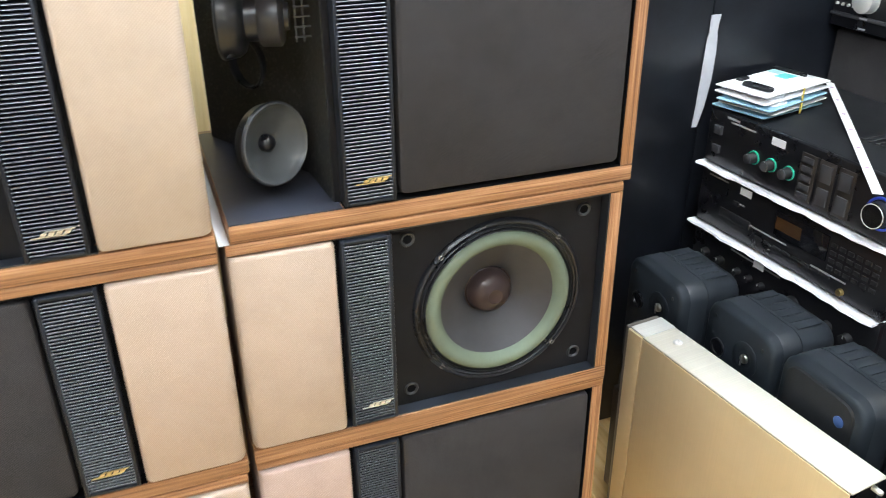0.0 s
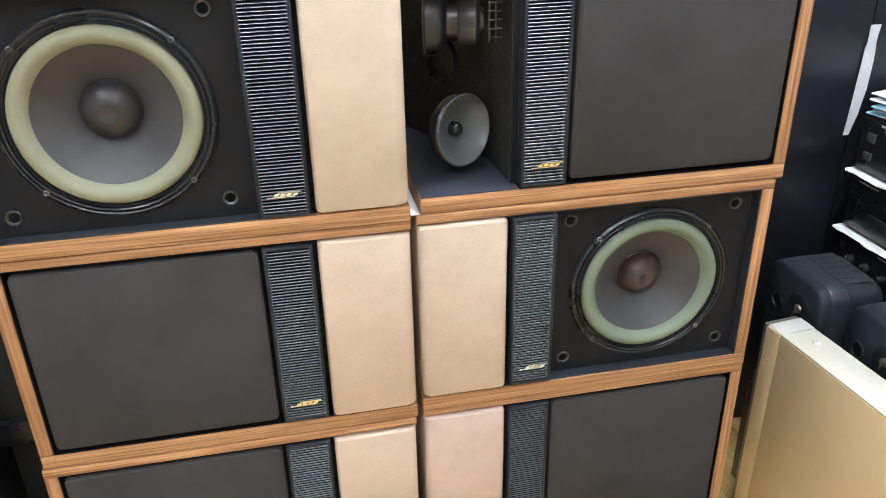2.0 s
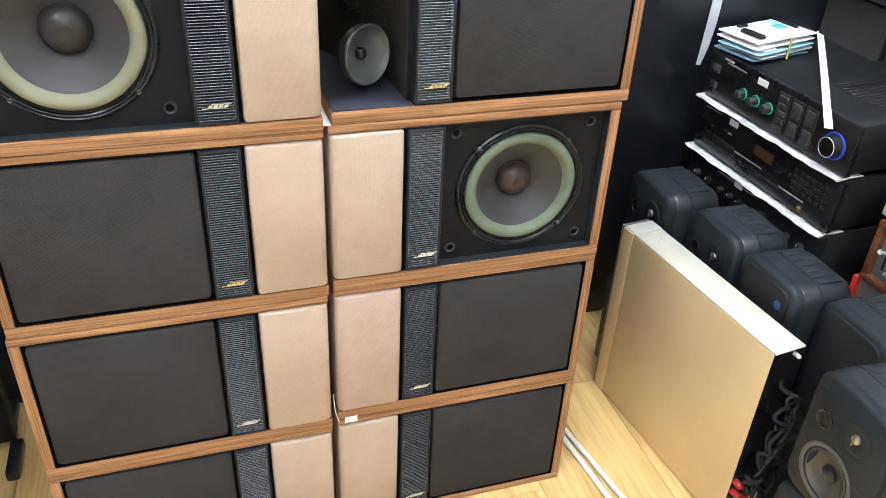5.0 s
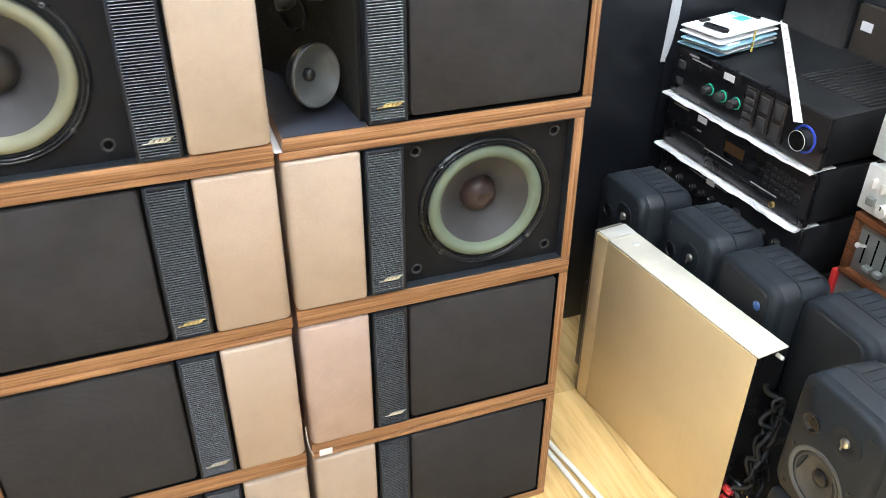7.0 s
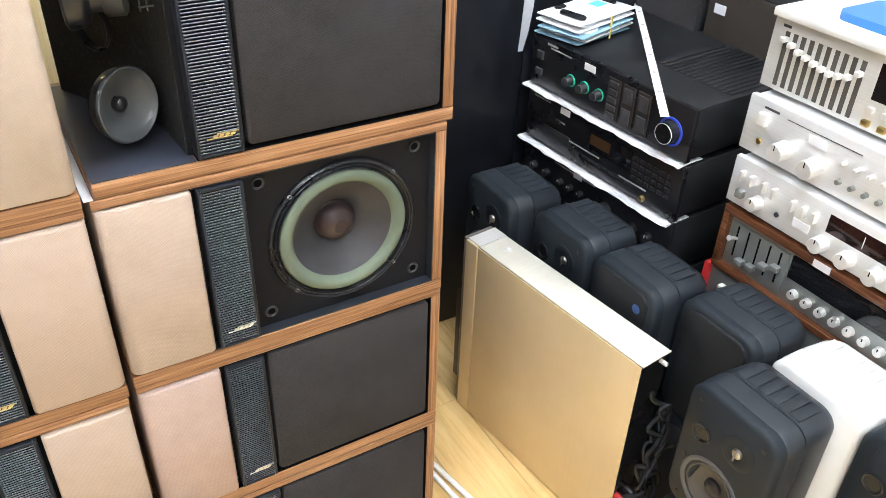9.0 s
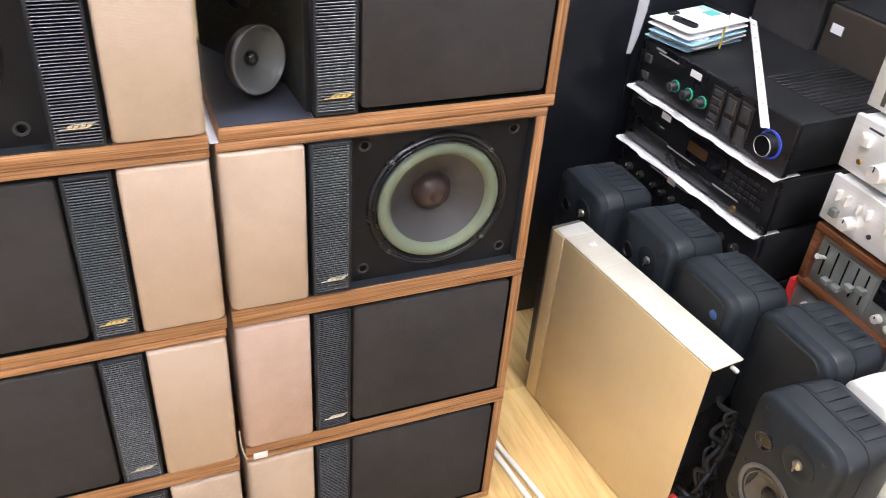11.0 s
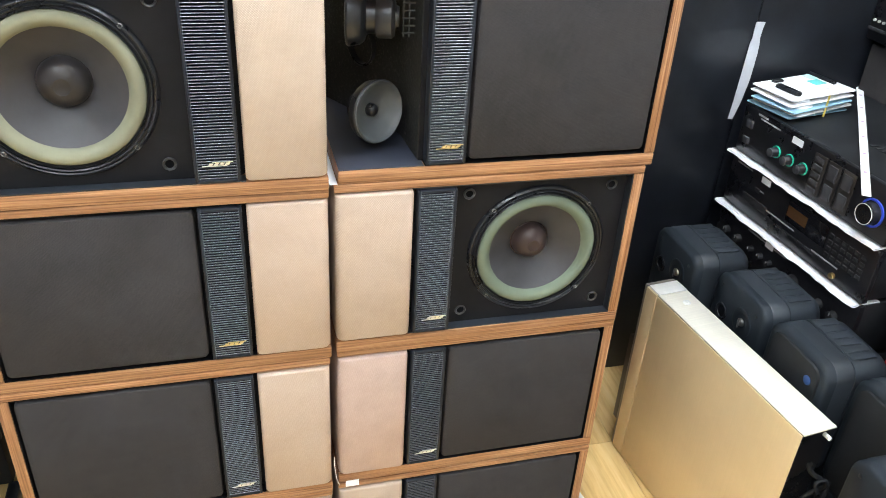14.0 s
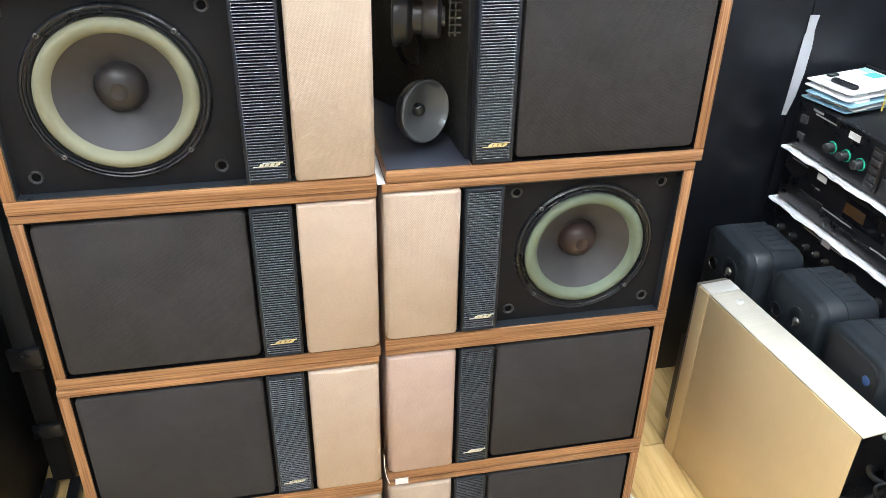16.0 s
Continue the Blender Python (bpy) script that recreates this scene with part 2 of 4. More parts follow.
def rounded_loop(w, h, r, n=6):
    """Corner points of a rounded rectangle about the origin."""
    pts = []
    for cx, cy, a0 in ((w / 2 - r, h / 2 - r, 0), (-w / 2 + r, h / 2 - r, 90), (-w / 2 + r, -h / 2 + r, 180), (w / 2 - r, -h / 2 + r, 270)):
        for i in range(n + 1):
            a = radians(a0 + 90 * i / n)
            pts.append((cx + r * math.cos(a), cy + r * math.sin(a)))
    return pts


def add_loft(bm, loops, cap=True):
    """Skin between loops of equal length."""
    rows = [[bm.verts.new(p) for p in lp] for lp in loops]
    n = len(rows[0])
    for a, b in zip(rows, rows[1:]):
        for i in range(n):
            j = (i + 1) % n
            bm.faces.new((a[i], a[j], b[j], b[i]))
    if cap:
        bm.faces.new(rows[0][::-1])
        bm.faces.new(rows[-1])
    return bm


def pillow(w, h, depth, r, edge, n=6, cx=0.0, cz=0.0, y=0.0):
    """A rounded panel in the xz plane whose face is at y and whose rim is rolled back by edge."""
    bm = bmesh.new()
    loops = []
    for k, (ins, dy) in enumerate([(0, depth), (0, edge), (edge * 0.3, edge * 0.3), (edge, 0.0)]):
        loops.append([(cx + px, y + dy, cz + pz) for px, pz in rounded_loop(w - 2 * ins, h - 2 * ins, max(r - ins, 0.0008), n)])
    return add_loft(bm, loops)


def cable(name, points, radius, material, parent=None, label=""):
    cu = bpy.data.curves.new(name, "CURVE")
    cu.dimensions, cu.bevel_depth, cu.bevel_resolution = "3D", radius, 2
    sp = cu.splines.new("NURBS")
    sp.points.add(len(points) - 1)
    for p, q in zip(sp.points, points):
        p.co = (*q, 1)
    sp.use_endpoint_u, sp.order_u = True, 4
    ob = new(name, cu)
    me = bpy.data.meshes.new_from_object(ob)
    bpy.data.objects.remove(ob)
    me.materials.append(material)
    for f in me.polygons:
        f.use_smooth = True
    o = new(name, me)
    o.parent = parent
    if label:
        o["label"] = label
    return o


def setting(ob, label, category="structure"):
    return tagged(ob, label, category, "", "structure")


FRONT = Matrix.Rotation(radians(90), 4, "X")  # the lathe's axis turned to face -y


# ---- the room ----
setting(part("wall_north", boxm(-2.2, 2.0, 0.477, 0.60, 0, 2.6), WALL_BLACK), "black satin panelled wall behind the stacked speakers", "wall")
setting(part("wall_east", boxm(1.88, 2.0, -2.8, 0.477, 0, 2.6), WHITE_WALL), "plain white painted wall behind the shelves", "wall")
setting(part("wall_west", boxm(-2.32, -2.2, -2.8, 0.62, 0, 2.6), WHITE_WALL), "plain white painted wall", "wall")
setting(part("wall_south", boxm(-2.32, 2.0, -2.92, -2.8, 0, 2.6), WHITE_WALL), "plain white painted wall behind the aisle", "wall")
setting(part("ceiling", boxm(-2.32, 2.0, -2.92, 0.62, 2.6, 2.7), WHITE_WALL), "plain white ceiling", "ceiling")


def ceiling_light(x, y, length, turn):
    t = thing("ceiling_light", pose(x, y, 2.6, 0, 0, turn), "unseen long white fluorescent ceiling light, switched on", "lamp", "ceiling lights")
    part("housing", boxm(-0.16, 0.16, -length / 2, length / 2, -0.045, -0.002, 0.006), WHITE_PLASTIC, t)
    for s in (-0.08, 0.08):
        part("tube", boxm(s - 0.055, s + 0.055, -length / 2 + 0.03, length / 2 - 0.03, -0.075, -0.047, 0.012), LAMP_WHITE, t, "glowing white tube cover")


ceiling_light(-1.0, -1.3, 1.3, 0)
# extra unseen light, added to brighten the floor, gold component and rear board
ceiling_light(0.15, -0.22, 1.3, 90)
ceiling_light(0.72, -0.45, 1.3, 0)
ceiling_light(-0.1, -2.0, 1.3, 90)

# ---- stacked bookshelf speakers ----
SOCKET = plastic("socket_grey", (0.026, 0.026, 0.028), 0.45, 0.0)
SCREW = mat("dark_steel", (0.30, 0.29, 0.28), 0.4, 0.8)
W0, H, D, T = 0.424, 0.2595, 0.285, 0.0145


def woofer(parent, sx, foam, dome, cx, cz):
    """Bass driver set in the baffle: ribbed frame, foam surround, cone, dust cap, four screws."""
    m = Matrix.Translation((sx * cx, 0.016, cz)) @ FRONT
    k = 1.0 if sx < 0 else 0.93
    drv = part("woofer", lathe([(0.0872, -0.004), (0.0876, 0.0045), (0.0886, 0.0060), (0.0897, 0.0048), (0.0902, 0.0022), (0.0912, 0.0022), (0.0917, 0.0052), (0.0929, 0.0062), (0.0940, 0.0050), (0.0945, 0.0022), (0.0955, 0.0022), (0.0960, 0.0046), (0.0974, 0.0054), (0.0992, 0.0040), (0.1003, 0.0028), (0.1012, -0.001)], m, 72), RUBBER, parent, "black ribbed woofer frame")
    part("surround", lathe([(0.0872, 0.0005), (0.0862, 0.0045), (0.0825, 0.0080), (0.0785, 0.0088), (0.0745, 0.0076), (0.0703, 0.0035), (0.0680, -0.001)], m, 72), foam, drv, "pale green foam surround")
    part("cone", lathe([(0.0685, -0.0005), (0.0655, -0.003), (0.0490, -0.015), (0.0285, -0.029)], m, 72), PAPER_CONE, drv, "dark grey paper cone")
    part("dust_cap", lathe([(k * r, h - 0.002) for r, h in ((0.0300, -0.0270), (0.0288, -0.0262), (0.0284, -0.0235), (0.0262, -0.0165), (0.0208, -0.0105), (0.0129, -0.0065), (0.0094, -0.0056), (0.0084, -0.0062), (0, -0.0060))], m, 48), dome, drv)
    for a in (45, 135, 225, 315):
        ca, sa = math.cos(radians(a)) * 0.0974, math.sin(radians(a)) * 0.0974
        part("screw", lathe([(0.0030, 0.001), (0.0030, 0.0046), (0.0022, 0.0053), (0.0012, 0.0040), (0, 0.0040)], m @ Matrix.Translation((ca, sa, 0)), 12), SCREW, drv)


def slats(sx, u0, u1, z0, z1, pitch, y):
    """Horizontal louvre blades, each with a lit upper lip."""
    bm = bmesh.new()
    n = int((z1 - z0) / pitch)
    a, b = sorted((sx * u0, sx * u1))
    for i in range(n):
        z = z0 + pitch * (i + 0.5)
        prof = [(y, z - 0.0005), (y + 0.0002, z), (y + 0.0005, z + 0.0005), (y + 0.0009, z + 0.0008), (y + 0.007, z - 0.0012), (y + 0.007, z - 0.0022), (y + 0.0004, z - 0.0007)]
        lp = [[(x, py, pz) for py, pz in prof] for x in (a, b)]
        add_loft(bm, lp)
    return bm


def badge(parent, sx, cx, cz, y, material):
    """Maker's plate as plain slanted blocks over a thin rule."""
    bm = bmesh.new()
    for k in range(4):
        x0 = cx - 0.0085 + k * 0.0062
        vs = []
        for yy in (y, y - 0.0014):
            for dx, dz in ((0, 0), (0.0044, 0), (0.0062, 0.0052), (0.0018, 0.0052)):
                vs.append((x0 + dx, yy, cz + dz * 0.5))
        add_loft(bm, [vs[:4], vs[4:]])
    add_box(bm, cx - 0.0155, cx + 0.0125, y - 0.0011, y, cz - 0.0014, cz - 0.0006)
    add_box(bm, cx - 0.004, cx + 0.0195, y - 0.0011, y, cz + 0.0032, cz + 0.0039)
    return part("badge", bm, material, parent, "small metallic maker's badge")


def holed_panel(xs, zs, y0, y1, cx, cz, r, n=72):
    """A board in the xz plane with a round hole through it."""
    bm = bmesh.new()
    rows = []
    for y in (y0, y1):
        inner, outer = [], []
        for i in range(n):
            c, s = math.cos(2 * math.pi * (i + 0.5) / n), math.sin(2 * math.pi * (i + 0.5) / n)
            inner.append(bm.verts.new((cx + r * c, y, cz + r * s)))
            k = min(((xs[1] if c > 0 else xs[0]) - cx) / c, ((zs[1] if s > 0 else zs[0]) - cz) / s)
            outer.append(bm.verts.new((cx + k * c, y, cz + k * s)))
        rows.append((inner, outer))
    (i0, o0), (i1, o1) = rows
    for i in range(n):
        j = (i + 1) % n
        for q in ((i0[i], i0[j], o0[j], o0[i]), (i1[i], o1[i], o1[j], i1[j]), (i0[i], i1[i], i1[j], i0[j]), (o0[i], o0[j], o1[j], o1[i])):
            bm.faces.new(q)
    return bm


def bookshelf_speaker(x, y, z, turn, sx, beige, logo, label, grille=True, foam=None, dome=None, is_open=False, W=W0, v0=0.1095):
    """A low wooden loudspeaker on its side. sx 1: tweeter end at the left; -1: mirrored. x is the middle of the front."""
    t = thing("bookshelf_speaker", pose(x, y, z, 0, 0, turn), label, "speaker", "stacked bookshelf speakers")
    X = lambda u: sx * (u - W / 2)
    v1 = v0 + 0.0515

    def bx(u0, u1, y0, y1, z0, z1, bevel=0.0):
        a, b = sorted((X(u0), X(u1)))
        return boxm(a, b, y0, y1, z0, z1, bevel)

    base = -0.0035 if z > 0 else 0.0
    part("bottom_board", bx(0, W, 0, D, base + 0.0004, T, 0.0016), WALNUT_X, t)
    part("top_board", bx(0, W, 0, D, H - T, H - 0.0034, 0.0016), WALNUT_X, t)
    part("end_board", bx(W - T, W, 0.0006, D, T + 0.0004, H - T - 0.0004, 0.001), WALNUT_Z, t)
    part("back_panel", bx(0.035 if is_open else 0.012, W - T - 0.001, D - 0.014, D - 0.002, T + 0.0004, H - T - 0.0004), BAFFLE, t)
    # baffle behind the bass side
    wu, wz = (0.2815, 0.1290) if sx < 0 else (0.2853, 0.1285)
    b0 = 0.104 if is_open else 0.086
    if grille:
        bm = bx(b0, W - T - 0.0006, 0.0165, 0.03, T + 0.0005, H - T - 0.0005)
    else:
        bm = holed_panel(sorted((X(b0), X(W - T - 0.0006))), (T + 0.0005, H - T - 0.0005), 0.0165, 0.03, X(wu), wz, 0.0876)
    part("baffle", bm, BAFFLE, t, "matt black baffle board")
    bm = slats(sx, v0 + 0.0035 - W / 2, v1 - 0.0035 - W / 2, 0.0215, H - 0.0190, 0.0036, -0.003)
    vent = part("louvre_panel", bm, VENT_DARK, t, "dark ribbed plastic louvre panel")
    fr = bmesh.new()
    for a, b in ((v0, v0 + 0.0038), (v1 - 0.0038, v1)):
        p, q = sorted((X(a), X(b)))
        add_box(fr, p, q, -0.0036, 0.0155, 0.0178, H - 0.0178, 0.0012)
    p, q = sorted((X(v0 + 0.004), X(v1 - 0.004)))
    add_box(fr, p, q, -0.0036, 0.0155, 0.0178, 0.0212, 0.001)
    add_box(fr, p, q, -0.0036, 0.014, H - 0.0212, H - 0.0178, 0.001)
    add_box(fr, p, q, 0.006, 0.014, 0.0216, H - 0.0216)
    part("louvre_frame", fr, VENT_FRAME, vent)
    badge(vent, sx, X(v0 + 0.0270), 0.0405, -0.0034, logo)
    ln = bmesh.new()
    p, q = sorted((X(v0 - (0.0 if is_open else 0.0055)), X(W - T - 0.0002)))
    add_box(ln, p, q, 0.0012, 0.0160, T + 0.0002, T + 0.0016)
    add_box(ln, p, q, 0.0012, 0.0160, H - T - 0.0016, H - T - 0.0002)
    p, q = sorted((X(W - T - 0.0018), X(W - T - 0.0003)))
    add_box(ln, p, q, 0.0012, 0.0160, T + 0.0018, H - T - 0.0018)
    part("recess_lining", ln, BLACK_GAP if grille else LEDGE, t, "black lining of the recess")
    if grille:
        part("bass_grille", pillow(W - T - 0.0045 - v1 - 0.0045, H - 2 * T - 0.0115, 0.014, 0.008, 0.004, 5, X((W - T - 0.0045 + v1 + 0.0045) / 2), H / 2, -0.001), DARK_CLOTH, t, "dark brown-grey cloth bass grille")
    else:
        woofer(t, sx, foam, dome, wu - W / 2, wz)
        for u, zz in ((0.181, 0.036), (0.386, 0.036), (0.181, 0.2235), (0.386, 0.2235)):
            m = Matrix.Translation((X(u), 0.0165, zz)) @ FRONT
            g = part("grille_socket", lathe([(0.0082, -0.001), (0.0082, 0.0012), (0.0074, 0.0024), (0.0062, 0.0021), (0.0052, 0.0010), (0.0050, -0.009)], m, 24), SOCKET, t)
            part("socket_hole", lathe([(0.0052, 0.0004), (0, 0.0004)], m, 16), BLACK_GAP, g)
    if not is_open:
        # wrap-round cloth over the tweeter end: front face, rounded corner, side
        bm = bmesh.new()
        z0, z1 = T + 0.0025, H - T - 0.0025
        g1 = v0 - 0.0055
        outline = [(g1, 0.0158), (g1, 0.001), (g1 - 0.002, -0.003), (g1 - 0.005, -0.0045), (0.012, -0.0045), (0.006, -0.003), (0.002, 0.001), (0.0006, 0.007), (0.0006, 0.11), (0.006, 0.112), (0.012, 0.1), (0.012, 0.0158)]
        loops = []
        ccx = sum(o[0] for o in outline) / len(outline)
        for zz, ins in ((z0, 0.0028), (z0 + 0.0010, 0.001), (z0 + 0.0035, 0.0), ((z0 + z1) / 2, 0.0), (z1 - 0.0035, 0.0), (z1 - 0.001, 0.001), (z1, 0.0028)):
            mid = abs(zz - (z0 + z1) / 2) < 1e-6
            lp = []
            for k, (u, yy) in enumerate(outline):
                uu = u - ins if k < 4 else (u + ins if k > 4 else u)
                v = yy + (ins if 1 <= k <= 6 else 0)
                if mid and k in (3, 4):
                    v += 0.0008
                lp.append((X(uu), v, zz))
            loops.append(lp)
        add_loft(bm, loops)
        part("tweeter_grille", bm, beige, t, "pale cloth tweeter grille wrapped round the end")
    return t


SPEAKERS_R = [
    (0.2232, 0.001, 0.000, SAND, SILVER_LOGO, "walnut bookshelf speaker with sand and dark grilles, standing on the floor", True),
    (0.2238, 0.002, 0.260, PINK, SILVER_LOGO, "walnut bookshelf speaker with faded pink and dark grilles", True),
    (0.2232, 0.000, 0.520, SAND, SILVER_LOGO, "walnut bookshelf speaker with bass grille off, mint-edged woofer showing", False),
]
for x, y, z, cl, lg, lab, gr in SPEAKERS_R:
    bookshelf_speaker(x, y, z, 0.0, 1, cl, lg, lab, gr, FOAM_MINT, DOME_BROWN, False, W0, 0.1075)
SPEAKERS_L = [
    (-0.2115, -0.010, 0.000, 0.1050, SAND, SILVER_LOGO, "walnut bookshelf speaker with beige and dark grilles, standing on the floor", True),
    (-0.2110, -0.011, 0.260, 0.1050, PEACH, SILVER_LOGO, "walnut bookshelf speaker with peach and dark grilles", True),
    (-0.2085, -0.010, 0.520, 0.1050, PEACH, GOLD_LOGO, "walnut bookshelf speaker with peach and dark grilles, gold badge", True),
    (-0.2085, -0.012, 0.780, 0.1025, BEIGE, SILVER_LOGO, "walnut bookshelf speaker with bass grille off, olive-edged woofer showing", False),
]
for x, y, z, v0, cl, lg, lab, gr in SPEAKERS_L:
    bookshelf_speaker(x, y, z, 0.0, -1, cl, lg, lab, gr, FOAM_GREEN, DOME_DARK, False, W0, v0)

# the opened speaker at the top of the stack
opened = bookshelf_speaker(0.2300, 0.001, 0.780, 0.0, 1, SAND, GOLD_LOGO, "walnut bookshelf speaker with tweeter grille missing, two tweeters bare", True, is_open=True, W=0.427, v0=0.1095)
ox = -0.427 / 2
part("chamber_floor", boxm(ox + 0.001, ox + 0.108, 0.001, D - 0.015, T + 0.0003, T + 0.0015), CHAMBER_FLOOR, opened, "blue-grey sheen on the chamber floor")
bm = bmesh.new()
add_loft(bm, [[(ox + 0.107, 0.018, z), (ox + 0.103, 0.018, z), (ox + 0.098, 0.10, z), (ox + 0.016, 0.255, z), (ox + 0.026, 0.262, z), (ox + 0.107, 0.12, z)] for z in (T + 0.002, H - T - 0.001)])
part("chamber_baffle", bm, CHAMBER, opened, "rough black slanted tweeter baffle")

def small_tweeter(parent, m, r=0.036):
    b = part("tweeter", lathe([(0.0, -0.034), (0.021, -0.034), (0.022, -0.020), (r * 0.84, -0.017), (r * 0.95, -0.012), (r, -0.003), (r * 1.03, 0.001), (r, 0.003), (r * 0.93, 0.0022), (r * 0.90, 0.0)], m, 48), RUBBER, parent, "small cone tweeter in a black basket")
    part("tweeter_cone", lathe([(r * 1.005, 0.0008), (r * 1.0, 0.0036), (r * 0.97, 0.0042), (r * 0.93, 0.0030), (r * 0.90, 0.0010), (r * 0.80, -0.003), (r * 0.45, -0.010), (r * 0.20, -0.014)], m, 48), TWEET_CONE, b, "grey paper tweeter cone")
    part("tweeter_cap", lathe([(r * 0.22, -0.014), (r * 0.21, -0.008), (r * 0.15, -0.005), (r * 0.08, -0.0036), (0, -0.0032)], m, 24), HIFI_BLACK, b)
    return b


small_tweeter(opened, Matrix.Translation((ox + 0.0575, 0.050, 0.0705)) @ Matrix.Rotation(radians(32), 4, "Z") @ Matrix.Rotation(radians(84), 4, "X"), 0.0395)
tw = small_tweeter(opened, Matrix.Translation((ox + 0.028, 0.075, 0.186)) @ Matrix.Rotation(radians(-105), 4, "Z") @ FRONT, 0.037)
part("magnet", lathe([(0.0, -0.058), (0.012, -0.058), (0.013, -0.054), (0.023, -0.053), (0.0265, -0.050), (0.0265, -0.034), (0.024, -0.031), (0.0, -0.031)], Matrix.Translation((ox + 0.028, 0.075, 0.186)) @ Matrix.Rotation(radians(-105), 4, "Z") @ FRONT, 40), plastic("magnet_grey", (0.032, 0.032, 0.034), 0.35, 0.1, 0.2), tw, "round grey magnet")
part("port_rim", lathe([(0.026, -0.002), (0.0265, 0.002), (0.025, 0.003), (0.0235, 0.002), (0.0235, -0.006)], Matrix.Translation((ox + 0.050, 0.130, 0.130)) @ Matrix.Rotation(radians(-60), 4, "Z") @ FRONT, 40), RUBBER, opened)

cage = bmesh.new()
for k in range(5):
    add_box(cage, ox + 0.086, ox + 0.103, 0.050, 0.0515, 0.168 + 0.009 * k, 0.1695 + 0.009 * k)
for k in range(3):
    add_box(cage, ox + 0.087 + 0.007 * k, ox + 0.0885 + 0.007 * k, 0.0516, 0.0530, 0.164, 0.210)
part("wire_cage", cage, plastic("cage_grey", (0.035, 0.035, 0.037), 0.4, 0.0), opened, "dark plastic lattice beside the tweeter")

# ---- gold component standing on its side ----
PLACE = CORNER
GX, GY, GR = 0.6275, 0.2465, -83.5
gold = thing("hifi_component", pose(GX, GY, 0, 0, 0, GR), "champagne-gold hi-fi component standing on its side on the floor", "hi-fi unit")
# local x runs from its front panel towards its rear, local y from its lid to its base
LEN, THK, TALL = 0.4265, 0.067, 0.420
part("lid", boxm(0.034, LEN, 0.0, 0.0022, 0.003, TALL - 0.003, 0.0008), CHAMPAGNE, gold, "champagne-gold sheet metal lid")
part("front_trim", boxm(0.0, 0.0325, -0.001, 0.004, 0.002, TALL - 0.002, 0.0008), CHAMPAGNE, gold)
part("chassis", boxm(0.004, LEN - 0.008, 0.004, THK - 0.001, 0.0005, TALL - 0.0035), HIFI_GREY, gold)
part("upper_side", boxm(0.036, LEN + 0.002, 0.0024, THK, TALL - 0.0032, TALL, 0.0008), CHAMPAGNE_LIT_TOP, gold, "gold folded side, painted pale as lit from above")
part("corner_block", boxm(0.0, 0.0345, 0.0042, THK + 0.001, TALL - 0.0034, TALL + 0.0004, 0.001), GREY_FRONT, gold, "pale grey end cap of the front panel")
part("front_panel", boxm(-0.010, 0.0, 0.002, THK, 0.001, TALL - 0.001, 0.002), plastic("front_grey", (0.16, 0.14, 0.12), 0.35), gold)
part("front_plate", boxm(-0.034, -0.0102, 0.010, THK - 0.014, 0.056, 0.278, 0.003), plastic("front_dark", (0.035, 0.026, 0.02), 0.35), gold, "dark glossy front plate")
part("screw", lathe([(0.0078, 0), (0.0078, 0.0006), (0.0062, 0.0010), (0.0058, 0.0026), (0.0040, 0.0034), (0.0016, 0.0034), (0.0012, 0.0018), (0, 0.0018)], Matrix.Translation((0.072, 0.040, TALL + 0.0001)), 20), GREY_FRONT, gold)
part("rear_panel", boxm(LEN - 0.0078, LEN - 0.005, 0.004, THK - 0.001, 0.001, TALL - 0.0036), HIFI_BLACK, gold)
for k in range(3):
    for j in range(3):
        part("socket", lathe([(0.0062, 0), (0.0062, 0.009), (0.0042, 0.011), (0.003, 0.011), (0.003, 0.004), (0, 0.004)], Matrix.Translation((LEN - 0.005, 0.014 + 0.017 * j, 0.020 + 0.020 * k)) @ Matrix.Rotation(radians(90), 4, "Y"), 14), BRASS if j < 2 else RED_PLASTIC, gold)
for k in range(4):
    part("terminal", lathe([(0.007, 0), (0.007, 0.014), (0.005, 0.018), (0, 0.018)], Matrix.Translation((LEN - 0.005, 0.016 + 0.026 * (k % 2), 0.085 + 0.024 * (k // 2))) @ Matrix.Rotation(radians(90), 4, "Y"), 12), RED_PLASTIC if k % 2 == 0 else RUBBER, gold)
part("foot_pin", lathe([(0.004, 0), (0.004, 0.012), (0.003, 0.014), (0, 0.014)], Matrix.Translation((LEN - 0.004, 0.052, TALL - 0.016)) @ Matrix.Rotation(radians(90), 4, "Y"), 12), KNOB_SILVER, gold)
rng = random.Random(4)
for k in range(13):
    pts, x, y, z = [], LEN + 0.004, 0.015 + 0.004 * k, 0.38 - 0.022 * k
    for i in range(9):
        pts.append((x + 0.008 + 0.038 * rng.random(), 0.006 + 0.062 * rng.random(), max(0.02, z - 0.022 * i + 0.03 * (rng.random() - 0.5))))
    cable("cable", pts, 0.0030 if k % 3 else 0.0042, GRILLE_BLACK, gold, "tangled black cable")


# ---- small plastic monitors ----
TRIM_GREY = plastic("trim_grey", (0.085, 0.09, 0.097), 0.4, 0.1)
CONE_GREY = plastic("cone_grey", (0.062, 0.056, 0.050), 0.45, 0.1, 0.2)


